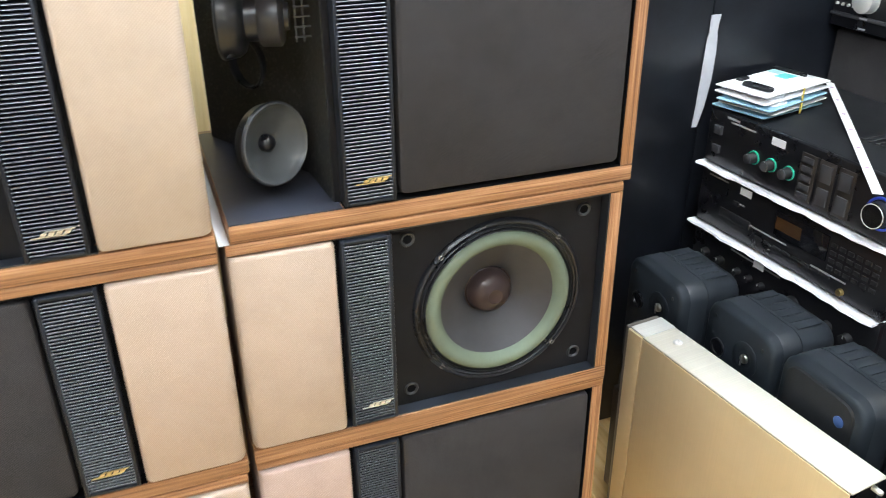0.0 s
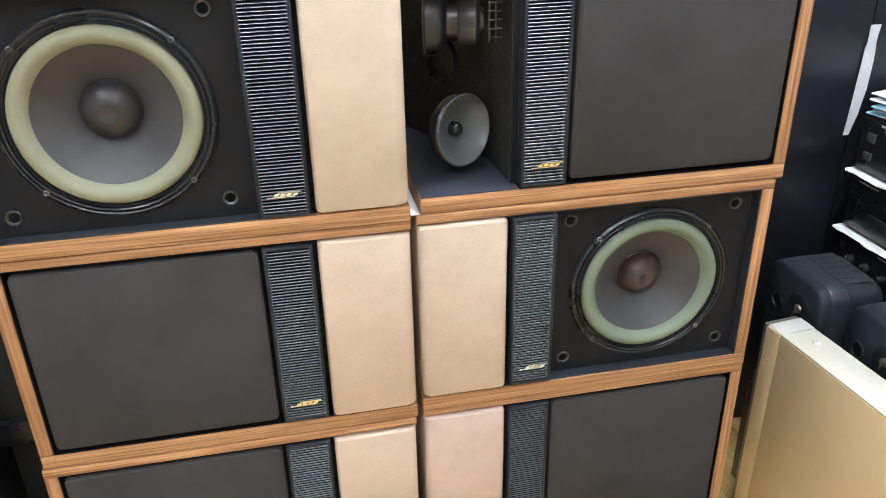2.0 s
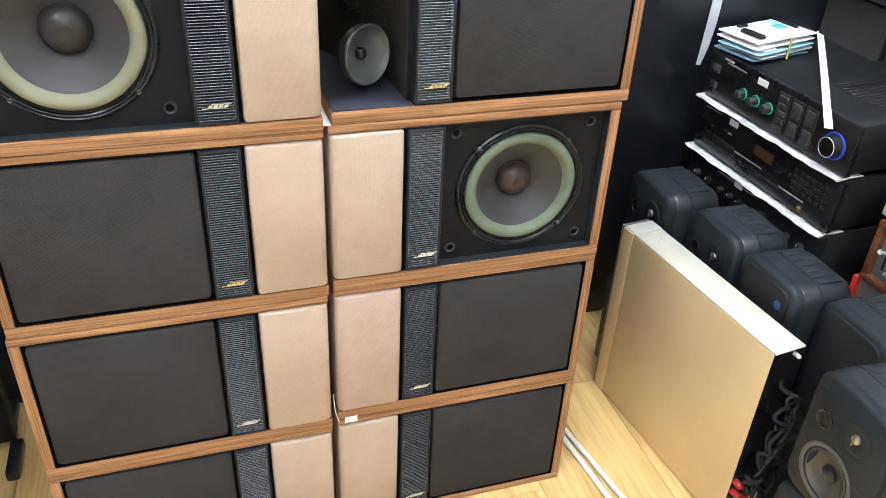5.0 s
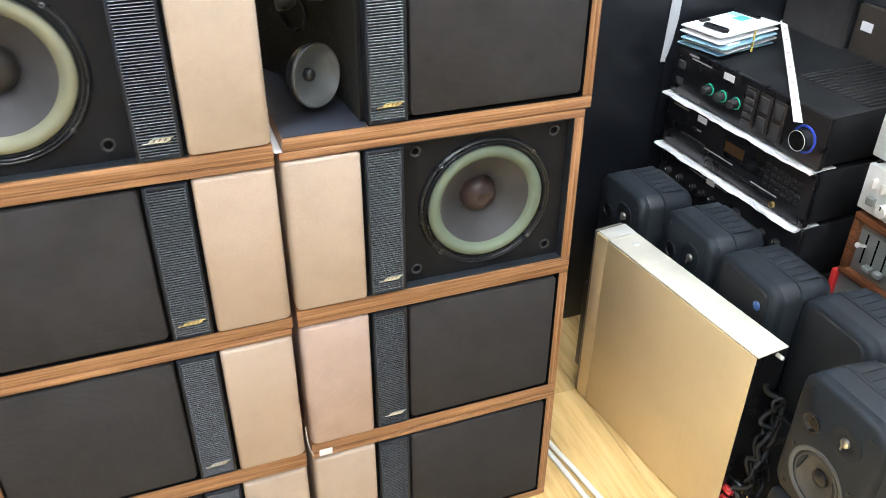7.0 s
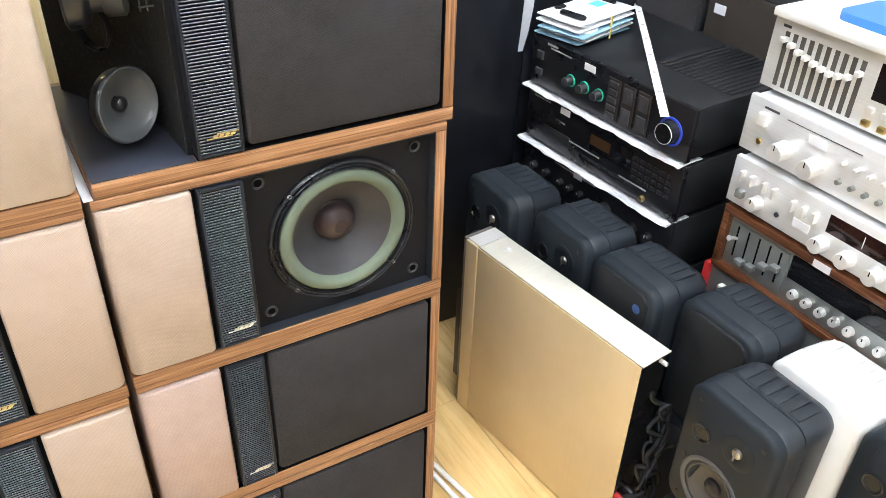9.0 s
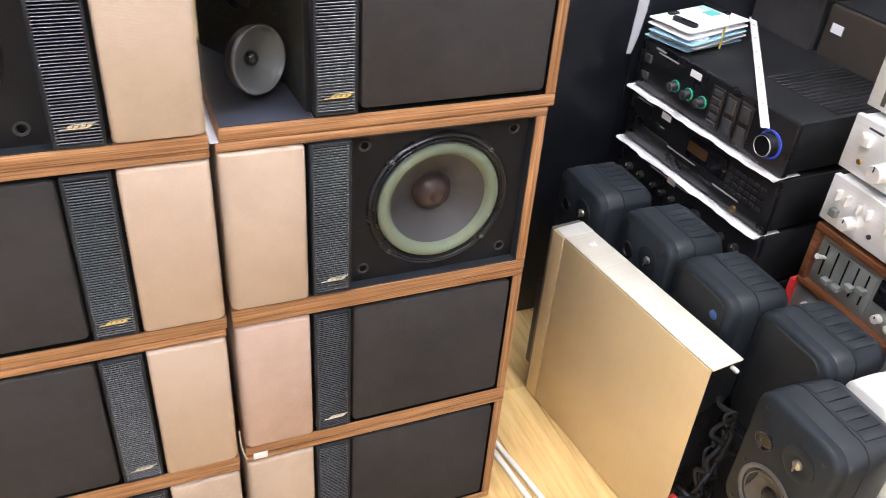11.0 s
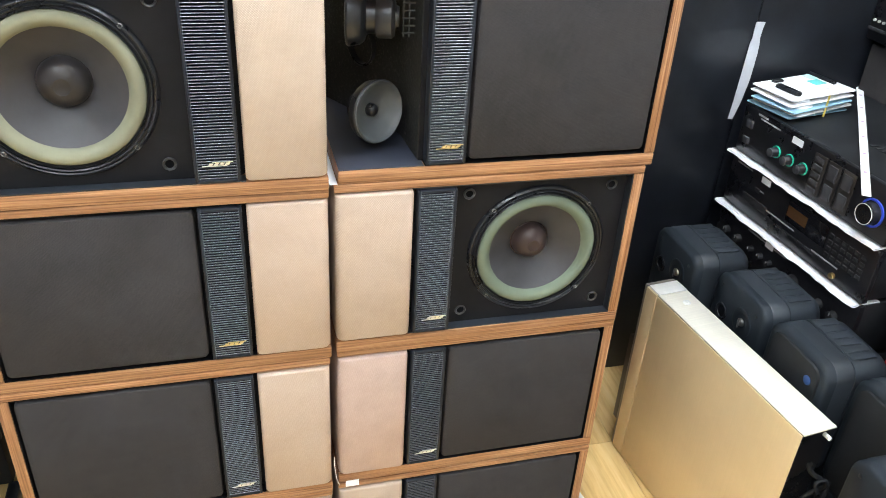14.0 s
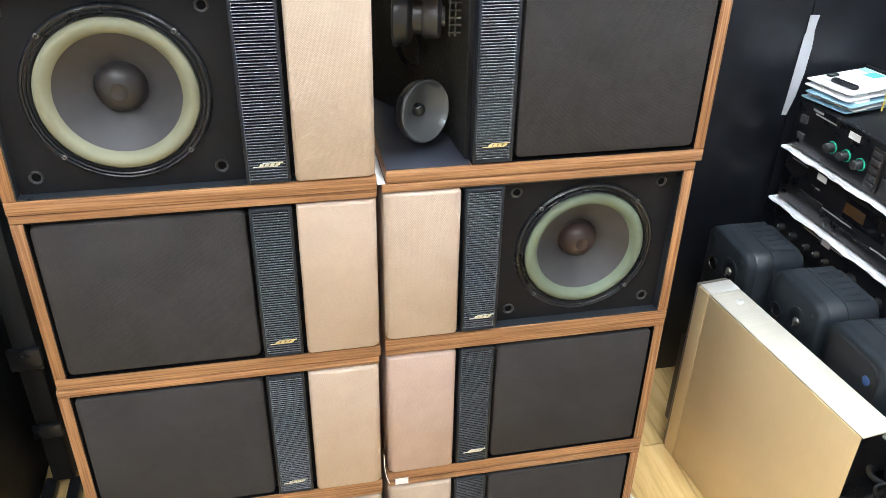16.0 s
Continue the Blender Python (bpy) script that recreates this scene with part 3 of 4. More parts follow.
def mini_monitor(x, y, z, turn, front="logo", body=CHARCOAL, label="", white=False):
    """Small rounded loudspeaker; local -y is its front."""
    t = thing("mini_monitor", pose(x, y, z, 0, 0, turn), label, "speaker", "small plastic speakers")
    w, h, d = 0.157, 0.237, 0.132
    n = 7
    lo = lambda yy, ins, r: [(px, yy, h / 2 + pz) for px, pz in rounded_loop(w - 2 * ins, h - 2 * ins, r, n)]
    bm = bmesh.new()
    add_loft(bm, [lo(0.020, 0.001, 0.030), lo(0.024, 0.0, 0.030), lo(0.052, 0.0, 0.030), lo(0.0525, 0.0014, 0.029), lo(0.0545, 0.0014, 0.029), lo(0.055, 0.0, 0.030), lo(0.108, 0.003, 0.030), lo(0.123, 0.008, 0.028), lo(d, 0.018, 0.022)])
    part("shell", bm, body, t)
    bm = bmesh.new()
    loops = [lo(0.0198, 0.0008, 0.030), lo(0.008, 0.0006, 0.030), lo(0.003, 0.003, 0.029), lo(0.0, 0.008, 0.026)]
    if front == "driver":
        wx, wz, wr = -0.004, 0.075, 0.0462
        ring = [(wx + wr * math.cos(a), wz + wr * math.sin(a)) for a in (math.atan2(q[2] - wz, q[0] - wx) for q in loops[-1])]
        loops += [[(a, 0.0, b) for a, b in ring], [(a, 0.012, b) for a, b in ring]]
    add_loft(bm, loops)
    part("front_panel", bm, CHARCOAL_FRONT if not white else body, t)
    for k in range(6):
        xx = (k - 2.5) * 0.0185
        part("rib", boxm(xx - 0.0086, xx + 0.0086, 0.060, 0.106, h - 0.0022, h + 0.0005, 0.0006), body, t)
    m = Matrix.Translation((0, 0.0, h / 2)) @ FRONT
    if front == "driver":
        at = lambda px, pz: Matrix.Translation((px, 0.0, pz)) @ FRONT
        wf = part("woofer", lathe([(0.053, -0.002), (0.053, 0.0016), (0.0505, 0.0026), (0.0475, 0.0018), (0.0455, 0.0004), (0.0452, -0.003)], at(-0.004, 0.075), 40), TRIM_GREY, t, "grey woofer trim ring")
        part("cone", lathe([(0.0455, -0.0028), (0.0435, -0.0004), (0.0400, 0.0006), (0.0370, -0.0010), (0.0355, -0.0028), (0.030, -0.0055), (0.0145, -0.0110)], at(-0.004, 0.075), 40), CONE_GREY, wf, "grey-brown cone")
        part("dust_cap", lathe([(0.0148, -0.0110), (0.0135, -0.0070), (0.008, -0.0040), (0, -0.0030)], at(-0.004, 0.075), 24), RUBBER, wf)
        part("port", lathe([(0.0165, -0.001), (0.0165, 0.0022), (0.0145, 0.003), (0.012, 0.0018), (0.0115, 0.0004), (0, 0.0004)], at(-0.040, 0.160), 28), RUBBER, t)
        tw = part("tweeter", lathe([(0.028, -0.001), (0.028, 0.0012), (0.026, 0.002), (0.017, 0.002), (0.014, 0.0008), (0.012, 0.0004), (0, 0.0004)], at(0.022, 0.177), 36), CHARCOAL_FRONT, t)
        part("tweeter_dome", lathe([(0.008, 0.0005), (0.0072, 0.004), (0.004, 0.0058), (0, 0.0064)], at(0.022, 0.177), 20), STEEL, tw)
        part("phase_bar", boxm(0.0205, 0.0235, -0.0085, -0.0062, 0.167, 0.187, 0.0008), SCREW, tw)
        for px, pz in ((-0.055, 0.212), (0.055, 0.212), (-0.055, 0.022), (0.055, 0.022), (-0.058, 0.10), (0.052, 0.105)):
            part("screw", lathe([(0.0032, -0.0005), (0.0032, 0.0012), (0, 0.0014)], at(px, pz), 10), RUBBER, t)
    elif front == "grille":
        g = part("grille", pillow(0.126, 0.214, 0.006, 0.022, 0.004, 6, 0, h / 2, -0.005), GRILLE_BLACK, t, "black perforated grille")
        part("badge", lathe([(0.0085, 0), (0.0085, 0.0012), (0.0065, 0.0018), (0, 0.0018)], Matrix.Translation((0.043, -0.0055, 0.195)) @ FRONT, 20), BLUE_BADGE, g, "round blue badge")
    elif front == "plain":
        part("grille", pillow(0.126, 0.214, 0.006, 0.022, 0.004, 6, 0, h / 2, -0.005), GRILLE_BLACK, t, "black perforated grille")
    return t


LAB_D = "charcoal plastic mini speaker with bare drivers"
LAB_G = "charcoal mini speaker with black grille, blue badge"
LAB_P = "charcoal plastic mini speaker with plain black grille"
MONITORS = [(0.714, 0.310, "driver", LAB_D), (0.750, 0.132, "driver", LAB_D), (0.756, -0.034, "grille", LAB_G), (0.804, -0.196, "plain", LAB_P), (0.678, -0.346, "driver", LAB_D), (0.813, -0.5245, "driver", LAB_D)]
for x, y, fr, lab in MONITORS:
    mini_monitor(x, y, 0.0, -90, fr, CHARCOAL, lab + ", on the floor")
    mini_monitor(x, y, 0.2382, -90, fr, CHARCOAL, lab + ", upper of two")
mini_monitor(0.818, -0.366, 0.0, -90, "none", WHITE_PLASTIC, "white plastic mini speaker on the floor", True)
mini_monitor(0.818, -0.366, 0.2382, -90, "none", WHITE_PLASTIC, "white plastic mini speaker stacked on another", True)

# ---- black hi-fi stack, turned a little away from the wall behind it ----
PLACE = CORNER @ Matrix.Translation((0.893, 0.447, 0.0)) @ Matrix.Rotation(radians(3.5), 4, "Z") @ Matrix.Translation((-0.893, -0.447, 0.0))
def hifi_shell(name, x, y0, y1, z, h, d, body, front, label, group=""):
    """A component whose front faces -x; returns the empty at its base, local x into the unit, local y to its left."""
    t = thing(name, pose(x, (y0 + y1) / 2, z), label, "hi-fi unit", group)
    w = (y1 - y0) / 2
    part("case", boxm(0.012, d, -w + 0.004, w - 0.004, 0.008, h - 0.001, 0.003), body, t)
    part("front_panel", boxm(0.0, 0.0118, -w, w, 0.006, h, 0.002), front, t)
    for sy in (-1, 1):
        for xx in (0.04, d - 0.05):
            part("foot", lathe([(0.014, 0), (0.014, 0.007), (0.012, 0.0085), (0, 0.0085)], Matrix.Translation((xx, sy * (w - 0.05), 0)), 16), RUBBER, t)
    return t


SIDE = Matrix.Rotation(radians(-90), 4, "Y")  # lathe axis towards -x


def knob(parent, y, z, r, length, material, name="knob", ring=None, mark=True):
    m = Matrix.Translation((0.0, y, z)) @ SIDE
    k = part(name, lathe([(r * 1.05, -0.001), (r * 1.05, 0.001), (r, 0.002), (r * 0.97, length - 0.001), (r * 0.9, length), (0, length)], m, 32), material, parent)
    if ring:
        part("ring", lathe([(r * 1.12, -0.001), (r * 1.12, 0.0022), (r * 1.22, 0.0028), (r * 1.32, 0.0022), (r * 1.32, -0.001)], m, 36), ring, k)
    if mark:
        part("pointer", boxm(-length - 0.0008, -length + 0.001, y - 0.0008, y + 0.0008, z + r * 0.3, z + r * 0.9), BLACK_GAP if material is KNOB_SILVER else KNOB_SILVER, k)
    return k


def button(parent, y, z, w, h, material, depth=0.003, name="button"):
    return part(name, boxm(-depth, 0.002, y - w / 2, y + w / 2, z - h / 2, z + h / 2, min(w, h, depth) * 0.2), material, parent)


AX, AY0, AY1 = 0.893, 0.028, 0.445
MID = (AY0 + AY1) / 2
HW = (AY1 - AY0) / 2


def bars(parent, y, z, w, h, material, name="lettering"):
    return part(name, boxm(-0.0006, 0.0006, y - w / 2, y + w / 2, z - h / 2, z + h / 2), material, parent)


PRINT = mat("panel_print", (0.35, 0.35, 0.36), 0.6)
zs = 0.0
for lab, hh in (("black hi-fi component at the foot of the stack", 0.12), ("black hi-fi component low in the stack", 0.12), ("black hi-fi component in the stack", 0.12)):
    hifi_shell("hifi_component", AX + 0.006, AY0, AY1, zs, hh, 0.30, HIFI_TOP, HIFI_BLACK, lab, "black hi-fi stack")
    zs += hh
amp3 = hifi_shell("hifi_amplifier", AX + 0.002, AY0, AY1, 0.36, 0.124, 0.30, HIFI_TOP, HIFI_BLACK, "black amplifier with round black knobs in the stack", "black hi-fi stack")
for k, (yy, r) in enumerate(((0.17, 0.011), (0.13, 0.011), (0.085, 0.008), (0.055, 0.008), (0.025, 0.008), (-0.045, 0.019), (-0.12, 0.012), (-0.16, 0.012))):
    knob(amp3, yy, 0.072, r * 0.8, 0.012, HIFI_DARK)
for k in range(9):
    button(amp3, 0.19 - 0.045 * k, 0.030, 0.018, 0.006, HIFI_GREY)
bars(amp3, 0.05, 0.105, 0.12, 0.003, PRINT)
part("price_sticker", boxm(-0.001, 0.0004, 0.028, 0.052, 0.098, 0.112), WHITE_PAPER, amp3, "small white price sticker")

tuner = hifi_shell("hifi_receiver", AX, AY0, AY1, 0.4845, 0.113, 0.30, HIFI_TOP, HIFI_BLACK, "black receiver with amber-tinted display in the stack", "black hi-fi stack")
part("display", boxm(-0.0016, 0.001, -0.09, 0.021, 0.052, 0.096, 0.0006), SMOKE_GLASS, tuner)
part("amber_window", boxm(-0.0022, -0.0014, -0.036, 0.0185, 0.064, 0.086), AMBER_GLASS, tuner, "amber reflection strip of the display")
for r in range(4):
    for c in range(6):
        button(tuner, -0.101 - 0.016 * c, 0.046 + 0.013 * r, 0.011, 0.007, HIFI_DARK, 0.002)
for k in range(8):
    button(tuner, 0.05 - 0.021 * k, 0.030, 0.016, 0.005, HIFI_DARK, 0.002)
part("tray_slot", boxm(-0.0022, 0.0008, 0.075, 0.150, 0.034, 0.050, 0.0008), HIFI_DARK, tuner)
knob(tuner, -0.130, 0.017, 0.006, 0.006, BRASS, "headphone_socket", None, False)
for yy, zz, ww in ((0.165, 0.10, 0.05), (0.10, 0.072, 0.012), (0.04, 0.044, 0.10), (-0.10, 0.034, 0.07)):
    bars(tuner, yy, zz, ww, 0.0028, PRINT)
part("price_sticker", boxm(-0.001, 0.0004, 0.082, 0.109, 0.091, 0.104), WHITE_PAPER, tuner, "small white price sticker")
part("badge", boxm(-0.0016, 0.0004, 0.108, 0.120, 0.066, 0.074), HIFI_DARK, tuner)

amp = hifi_shell("hifi_amplifier", AX - 0.002, AY0, AY1, 0.602, 0.104, 0.315, HIFI_TOP, HIFI_BLACK, "black integrated amplifier with green-ringed knobs, on top of the stack", "black hi-fi stack")
for k in range(3):
    knob(amp, 0.0905 - 0.039 * k, 0.048, 0.0092, 0.016, HIFI_DARK, "tone_knob", LED_GREEN)
    part("knob_cap", lathe([(0.0086, 0.0155), (0.0086, 0.0165), (0.007, 0.0172), (0, 0.0172)], Matrix.Translation((0, 0.0905 - 0.039 * k, 0.048)) @ SIDE, 24), HIFI_GREY, amp)
knob(amp, -0.1645, 0.049, 0.0195, 0.018, HIFI_DARK, "volume_knob", RING_BLUE)
part("volume_cap", lathe([(0.0194, 0.0150), (0.0197, 0.0170), (0.0188, 0.0188), (0.0172, 0.0184), (0.0172, 0.0192), (0, 0.0192)], Matrix.Translation((0, -0.1645, 0.049)) @ SIDE, 36), plastic("cap_black", (0.012, 0.012, 0.013), 0.2, 0.0), amp)
part("volume_trim", lathe([(0.0172, 0.0184), (0.0180, 0.0195), (0.0189, 0.0187)], Matrix.Translation((0, -0.1645, 0.049)) @ SIDE, 36), KNOB_SILVER, amp, "bright metal rim")
for c in range(3):
    yy = -0.023 - 0.037 * c
    part("selector_plate", boxm(-0.0016, 0.001, yy - 0.0155, yy + 0.0155, 0.014, 0.092, 0.0006), plastic("selector_brown", (0.028, 0.024, 0.022), 0.35, 0.0), amp)
    for r in range(2 if c else 5):
        hh = 0.028 if c else 0.010
        button(amp, yy, (0.034 + 0.038 * r) if c else (0.022 + 0.015 * r), 0.021, hh, HIFI_GREY, 0.004)
        bars(amp, yy, (0.052 + 0.038 * r) if c else (0.029 + 0.015 * r), 0.014, 0.002, PRINT)
part("power_button", boxm(-0.005, 0.001, 0.172, 0.190, 0.062, 0.078, 0.001), HIFI_GREY, amp)
part("power_button", boxm(-0.005, 0.001, 0.172, 0.190, 0.028, 0.042, 0.001), HIFI_GREY, amp)
bars(amp, 0.125, 0.091, 0.06, 0.003, PRINT)
bars(amp, 0.150, 0.097, 0.03, 0.004, PRINT)
part("price_sticker", boxm(-0.001, 0.0004, 0.029, 0.058, 0.083, 0.096), WHITE_PAPER, amp, "small white price sticker")
for k in range(14):
    yy = -0.190 + 0.0125 * k
    part("cooling_rib", boxm(0.10, 0.285, yy - 0.0045, yy + 0.0045, 0.1032, 0.1058, 0.0008, 1), HIFI_TOP, amp)
for k in range(14):
    part("side_louvre", boxm(0.14 + 0.011 * k, 0.146 + 0.011 * k, -HW + 0.0028, -HW + 0.0042, 0.035, 0.085), HIFI_BLACK, amp)


def foam_sheet(z, label, x0, wob):
    """Thin wavy packing sheet between two components, its edge showing in front."""
    bm = bmesh.new()
    n = 40
    rows = []
    for i in range(n + 1):
        y = AY0 + 0.006 + (AY1 - AY0 + 0.004) * i / n
        e = x0 + 0.0018 * math.sin(i * 0.5 + wob) + 0.0012 * math.sin(i * 1.7 + wob)
        dz = 0.0007 * math.sin(i * 0.9 + wob)
        rows.append([(e, y, z - 0.0038 + dz), (e - 0.002, y, z - 0.002 + dz), (e, y, z + 0.0015 + dz), (AX + 0.02, y, z + 0.0012), (AX + 0.05, y, z + 0.0012), (AX + 0.05, y, z - 0.0002), (AX + 0.02, y, z - 0.0002)])
    add_loft(bm, rows)
    return tagged(part("foam_sheet", bm, WHITE_PAPER), label, "packing sheet", "packing sheets")


foam_sheet(0.6015, "white foam packing sheet laid between black components", AX - 0.012, 0.4)
foam_sheet(0.4832, "wrinkled white foam packing sheet under the receiver", AX - 0.012, 2.1)

# ---- blister cards and paper strip on the amplifier ----
CARD_CLEAR = mat("clear_blister", (0.75, 0.80, 0.85), 0.12)
for k in range(5):
    c = thing("blister_card", pose(0.984 + 0.005 * math.sin(k * 2.1), 0.402 + 0.006 * math.cos(k * 1.7), 0.7085 + 0.0095 * k, 1.2 * math.sin(k * 3), 1.5 * math.cos(k), 11 + 3.5 * math.sin(k * 1.3)), "blue and white blister card in a banded pile" if k % 2 == 0 else "white blister card with black trinkets in a banded pile", "packaging", "blister cards")
    bm = bmesh.new()
    lo = lambda zz, ins: [(px, py, zz) for px, py in rounded_loop(0.176 - ins, 0.110 - ins, 0.006, 4)]
    add_loft(bm, [lo(0.0, 0.001), lo(0.0006, 0.0), lo(0.0016, 0.0), lo(0.002, 0.001)])
    part("card", bm, CARD_BLUE if k in (0, 2) else WHITE_PAPER, c)
    bm = bmesh.new()
    for i, (x, y, w, h) in enumerate(((-0.040, 0.0, 0.045, 0.090), (0.028, 0.010, 0.066, 0.078))):
        lq = lambda zz, ins: [(x + px, y + py, zz) for px, py in rounded_loop(w - ins, h - ins, 0.01, 4)]
        add_loft(bm, [lq(0.0021, 0.0), lq(0.0052, 0.002), lq(0.0066, 0.010)])
    part("blister", bm, CARD_CLEAR if k % 2 else WHITE_PAPER, c, "clear raised blister")
    if k == 4:
        part("print_patch", boxm(0.018, 0.048, -0.012, 0.014, 0.0067, 0.0072), CARD_AQUA, c, "aqua printed patch")
        part("print_patch", boxm(0.036, 0.056, 0.018, 0.044, 0.0060, 0.0072), plastic("pale_aqua", (0.45, 0.72, 0.74), 0.4), c)
        for tx, ty, tw, th in ((-0.056, -0.012, 0.017, 0.062), (-0.040, 0.034, 0.028, 0.015)):
            bm = bmesh.new()
            lt = lambda zz, ins: [(tx + px, ty + py, zz) for px, py in rounded_loop(tw - ins, th - ins, (min(tw, th) - ins) * 0.45, 4)]
            add_loft(bm, [lt(0.004, 0.0), lt(0.0085, 0.001), lt(0.0100, 0.005), lt(0.0088, 0.009)])
            part("trinket", bm, RUBBER, c, "glossy black trinket")
        part("trinket", boxm(0.056, 0.068, -0.020, 0.050, 0.004, 0.011, 0.003), RUBBER, c)
band = bmesh.new()
add_box(band, 0.995, 0.999, 0.3445, 0.3458, 0.708, 0.752)
tagged(part("rubber_band", band, mat("yellow_rubber", (0.62, 0.48, 0.10), 0.5)), "yellow rubber band round the blister cards", "rubber band")
bm = bmesh.new()
n = 24
rows = []
for i in range(n + 1):
    f = i / n
    x, y = 0.822 + 0.398 * f, 0.035 + 0.460 * f
    z = 0.7092 + 0.006 * math.sin(math.pi * f) * 0.3
    rows.append([(x + sx * 0.0058, y - sx * 0.0042, z + dz) for sx, dz in ((-1, 0), (1, 0), (1, 0.0007), (-1, 0.0007))])
add_loft(bm, rows)
strip = tagged(part("paper_strip", bm, WHITE_PAPER), "long narrow white paper strip lying across the amplifier", "paper strip")
MAUVE = mat("mauve_print", (0.52, 0.36, 0.50), 0.6)
for k in range(6):
    f = 0.16 + 0.14 * k
    x, y = 0.822 + 0.398 * f, 0.035 + 0.460 * f
    part("printed_dot", lathe([(0.0032, 0.0), (0.0032, 0.0004), (0, 0.0004)], Matrix.Translation((x, y, 0.7100 + 0.0018 * math.sin(math.pi * f))), 12), MAUVE, strip)

# ---- silver hi-fi stack ----
PLACE = CORNER
SY1 = -0.026
SW = 0.460


def silver_unit(x, y1, z, h, front, body, label, d=0.30):
    return hifi_shell("hifi_component", x, y1 - SW, y1, z, h, d, body, front, label, "silver hi-fi stack")


def left(f):
    """Distance f from the unit's left end, as local y."""
    return SW / 2 - f


silver_unit(0.945, SY1, 0.0, 0.12, HIFI_GREY, HIFI_TOP, "dark hi-fi component at the foot of the silver stack")
silver_unit(0.945, SY1, 0.12, 0.12, HIFI_GREY, HIFI_TOP, "dark hi-fi component low in the silver stack")
silver_unit(0.942, SY1, 0.24, 0.105, SILVER_DARK, HIFI_TOP, "steel-grey hi-fi component low in the silver stack")
s0 = silver_unit(0.954, SY1 - 0.020, 0.346, 0.097, SILVER_DARK, RED_WOOD, "steel-grey component in a dark wooden sleeve")
part("red_end_cap", boxm(-0.006, 0.05, SW / 2 + 0.001, SW / 2 + 0.013, 0.012, 0.093, 0.002), RED_PLASTIC, s0, "red end cap")
part("push_button", boxm(-0.012, 0.001, left(0.055), left(0.030), 0.056, 0.070, 0.002), WHITE_PLASTIC, s0)
for k in range(6):
    knob(s0, left(0.12 + 0.05 * k), 0.045, 0.010, 0.014, KNOB_SILVER)

wc = silver_unit(0.957, SY1 - 0.032, 0.4445, 0.117, SILVER_DARK, RED_WOOD, "steel-grey receiver with sliders in a walnut case")
part("case_top", boxm(-0.012, 0.30, -SW / 2 - 0.010, SW / 2 + 0.010, 0.1065, 0.1205, 0.0015), RED_WOOD, wc, "walnut veneered top")
part("case_base", boxm(-0.012, 0.30, -SW / 2 - 0.010, SW / 2 + 0.010, -0.001, 0.011, 0.0015), RED_WOOD, wc)
for sy in (-1, 1):
    a, b = sorted((sy * (SW / 2 + 0.010), sy * (SW / 2 - 0.003)))
    part("case_side", boxm(-0.012, 0.30, a, b, 0.0112, 0.1063, 0.0015), RED_WOOD, wc)
part("slider_plate", boxm(-0.003, 0.001, left(0.125), left(0.008), 0.018, 0.094, 0.001), plastic("slider_grey", (0.30, 0.32, 0.31), 0.4, 0.0, metal=0.6), wc, "raised grey slider plate")
for k in range(5):
    yy = left(0.022 + 0.022 * k)
    part("slot", boxm(-0.0036, -0.0028, yy - 0.0016, yy + 0.0016, 0.032, 0.090), BLACK_GAP, wc)
    if k:
        zz = (0.034, 0.036, 0.052, 0.062)[k - 1]
        part("slider", boxm(-0.016, -0.003, yy - 0.008, yy + 0.008, zz - 0.005, zz + 0.005, 0.002), SILVER_DARK, wc)
part("toggle", lathe([(0.003, 0.0), (0.0035, 0.014), (0.0048, 0.022), (0, 0.023)], Matrix.Translation((-0.003, left(0.022), 0.066)) @ Matrix.Rotation(radians(-70), 4, "Y"), 14), KNOB_SILVER, wc)
part("tuning_window", boxm(-0.003, 0.001, left(0.40), left(0.130), 0.056, 0.098, 0.001), SMOKE_GLASS, wc, "smoked dark tuning window")
for k in range(8):
    knob(wc, left(0.150 + 0.026 * k), 0.034, 0.0078, 0.010, KNOB_SILVER)
part("price_sticker", boxm(-0.0135, -0.0118, left(0.200), left(0.170), 0.107, 0.119), WHITE_PAPER, wc, "small white price sticker")

rc = silver_unit(0.946, SY1 - 0.018, 0.567, 0.088, SILVER_PANEL, SILVER_PANEL, "brushed silver receiver with levers, knobs and dark dial")
for k in range(4):
    yy = left(0.024 + 0.020 * k + (0.004 if k > 1 else 0))
    part("lever", boxm(-0.011, 0.001, yy - 0.0028, yy + 0.0028, 0.052, 0.070, 0.001), KNOB_SILVER, rc)
for k in range(3):
    yy = left(0.125 + 0.020 * k)
    part("lever", boxm(-0.011, 0.001, yy - 0.0028, yy + 0.0028, 0.050, 0.068, 0.001), KNOB_SILVER, rc)
button(rc, left(0.028), 0.030, 0.014, 0.014, SILVER_DARK, 0.010, "power_button")
knob(rc, left(0.062), 0.030, 0.0115, 0.020, KNOB_SILVER)
knob(rc, left(0.100), 0.028, 0.004, 0.002, HIFI_GREY, "headphone_socket", None, False)
part("price_sticker", boxm(-0.001, 0.0004, left(0.160), left(0.130), 0.026, 0.040), WHITE_PAPER, rc, "small white price sticker")
part("dial_window", boxm(-0.001, 0.001, left(0.400), left(0.185), 0.046, 0.076, 0.0006), mat("dial_dark", (0.022, 0.008, 0.007), 0.12), rc, "dark red-brown dial")
part("dial_needle", boxm(-0.0016, -0.0008, left(0.246), left(0.245), 0.052, 0.070), WHITE_PAPER, rc)
for k in range(5):
    knob(rc, left(0.186 + 0.046 * k), 0.026, 0.0125, 0.020, KNOB_SILVER)

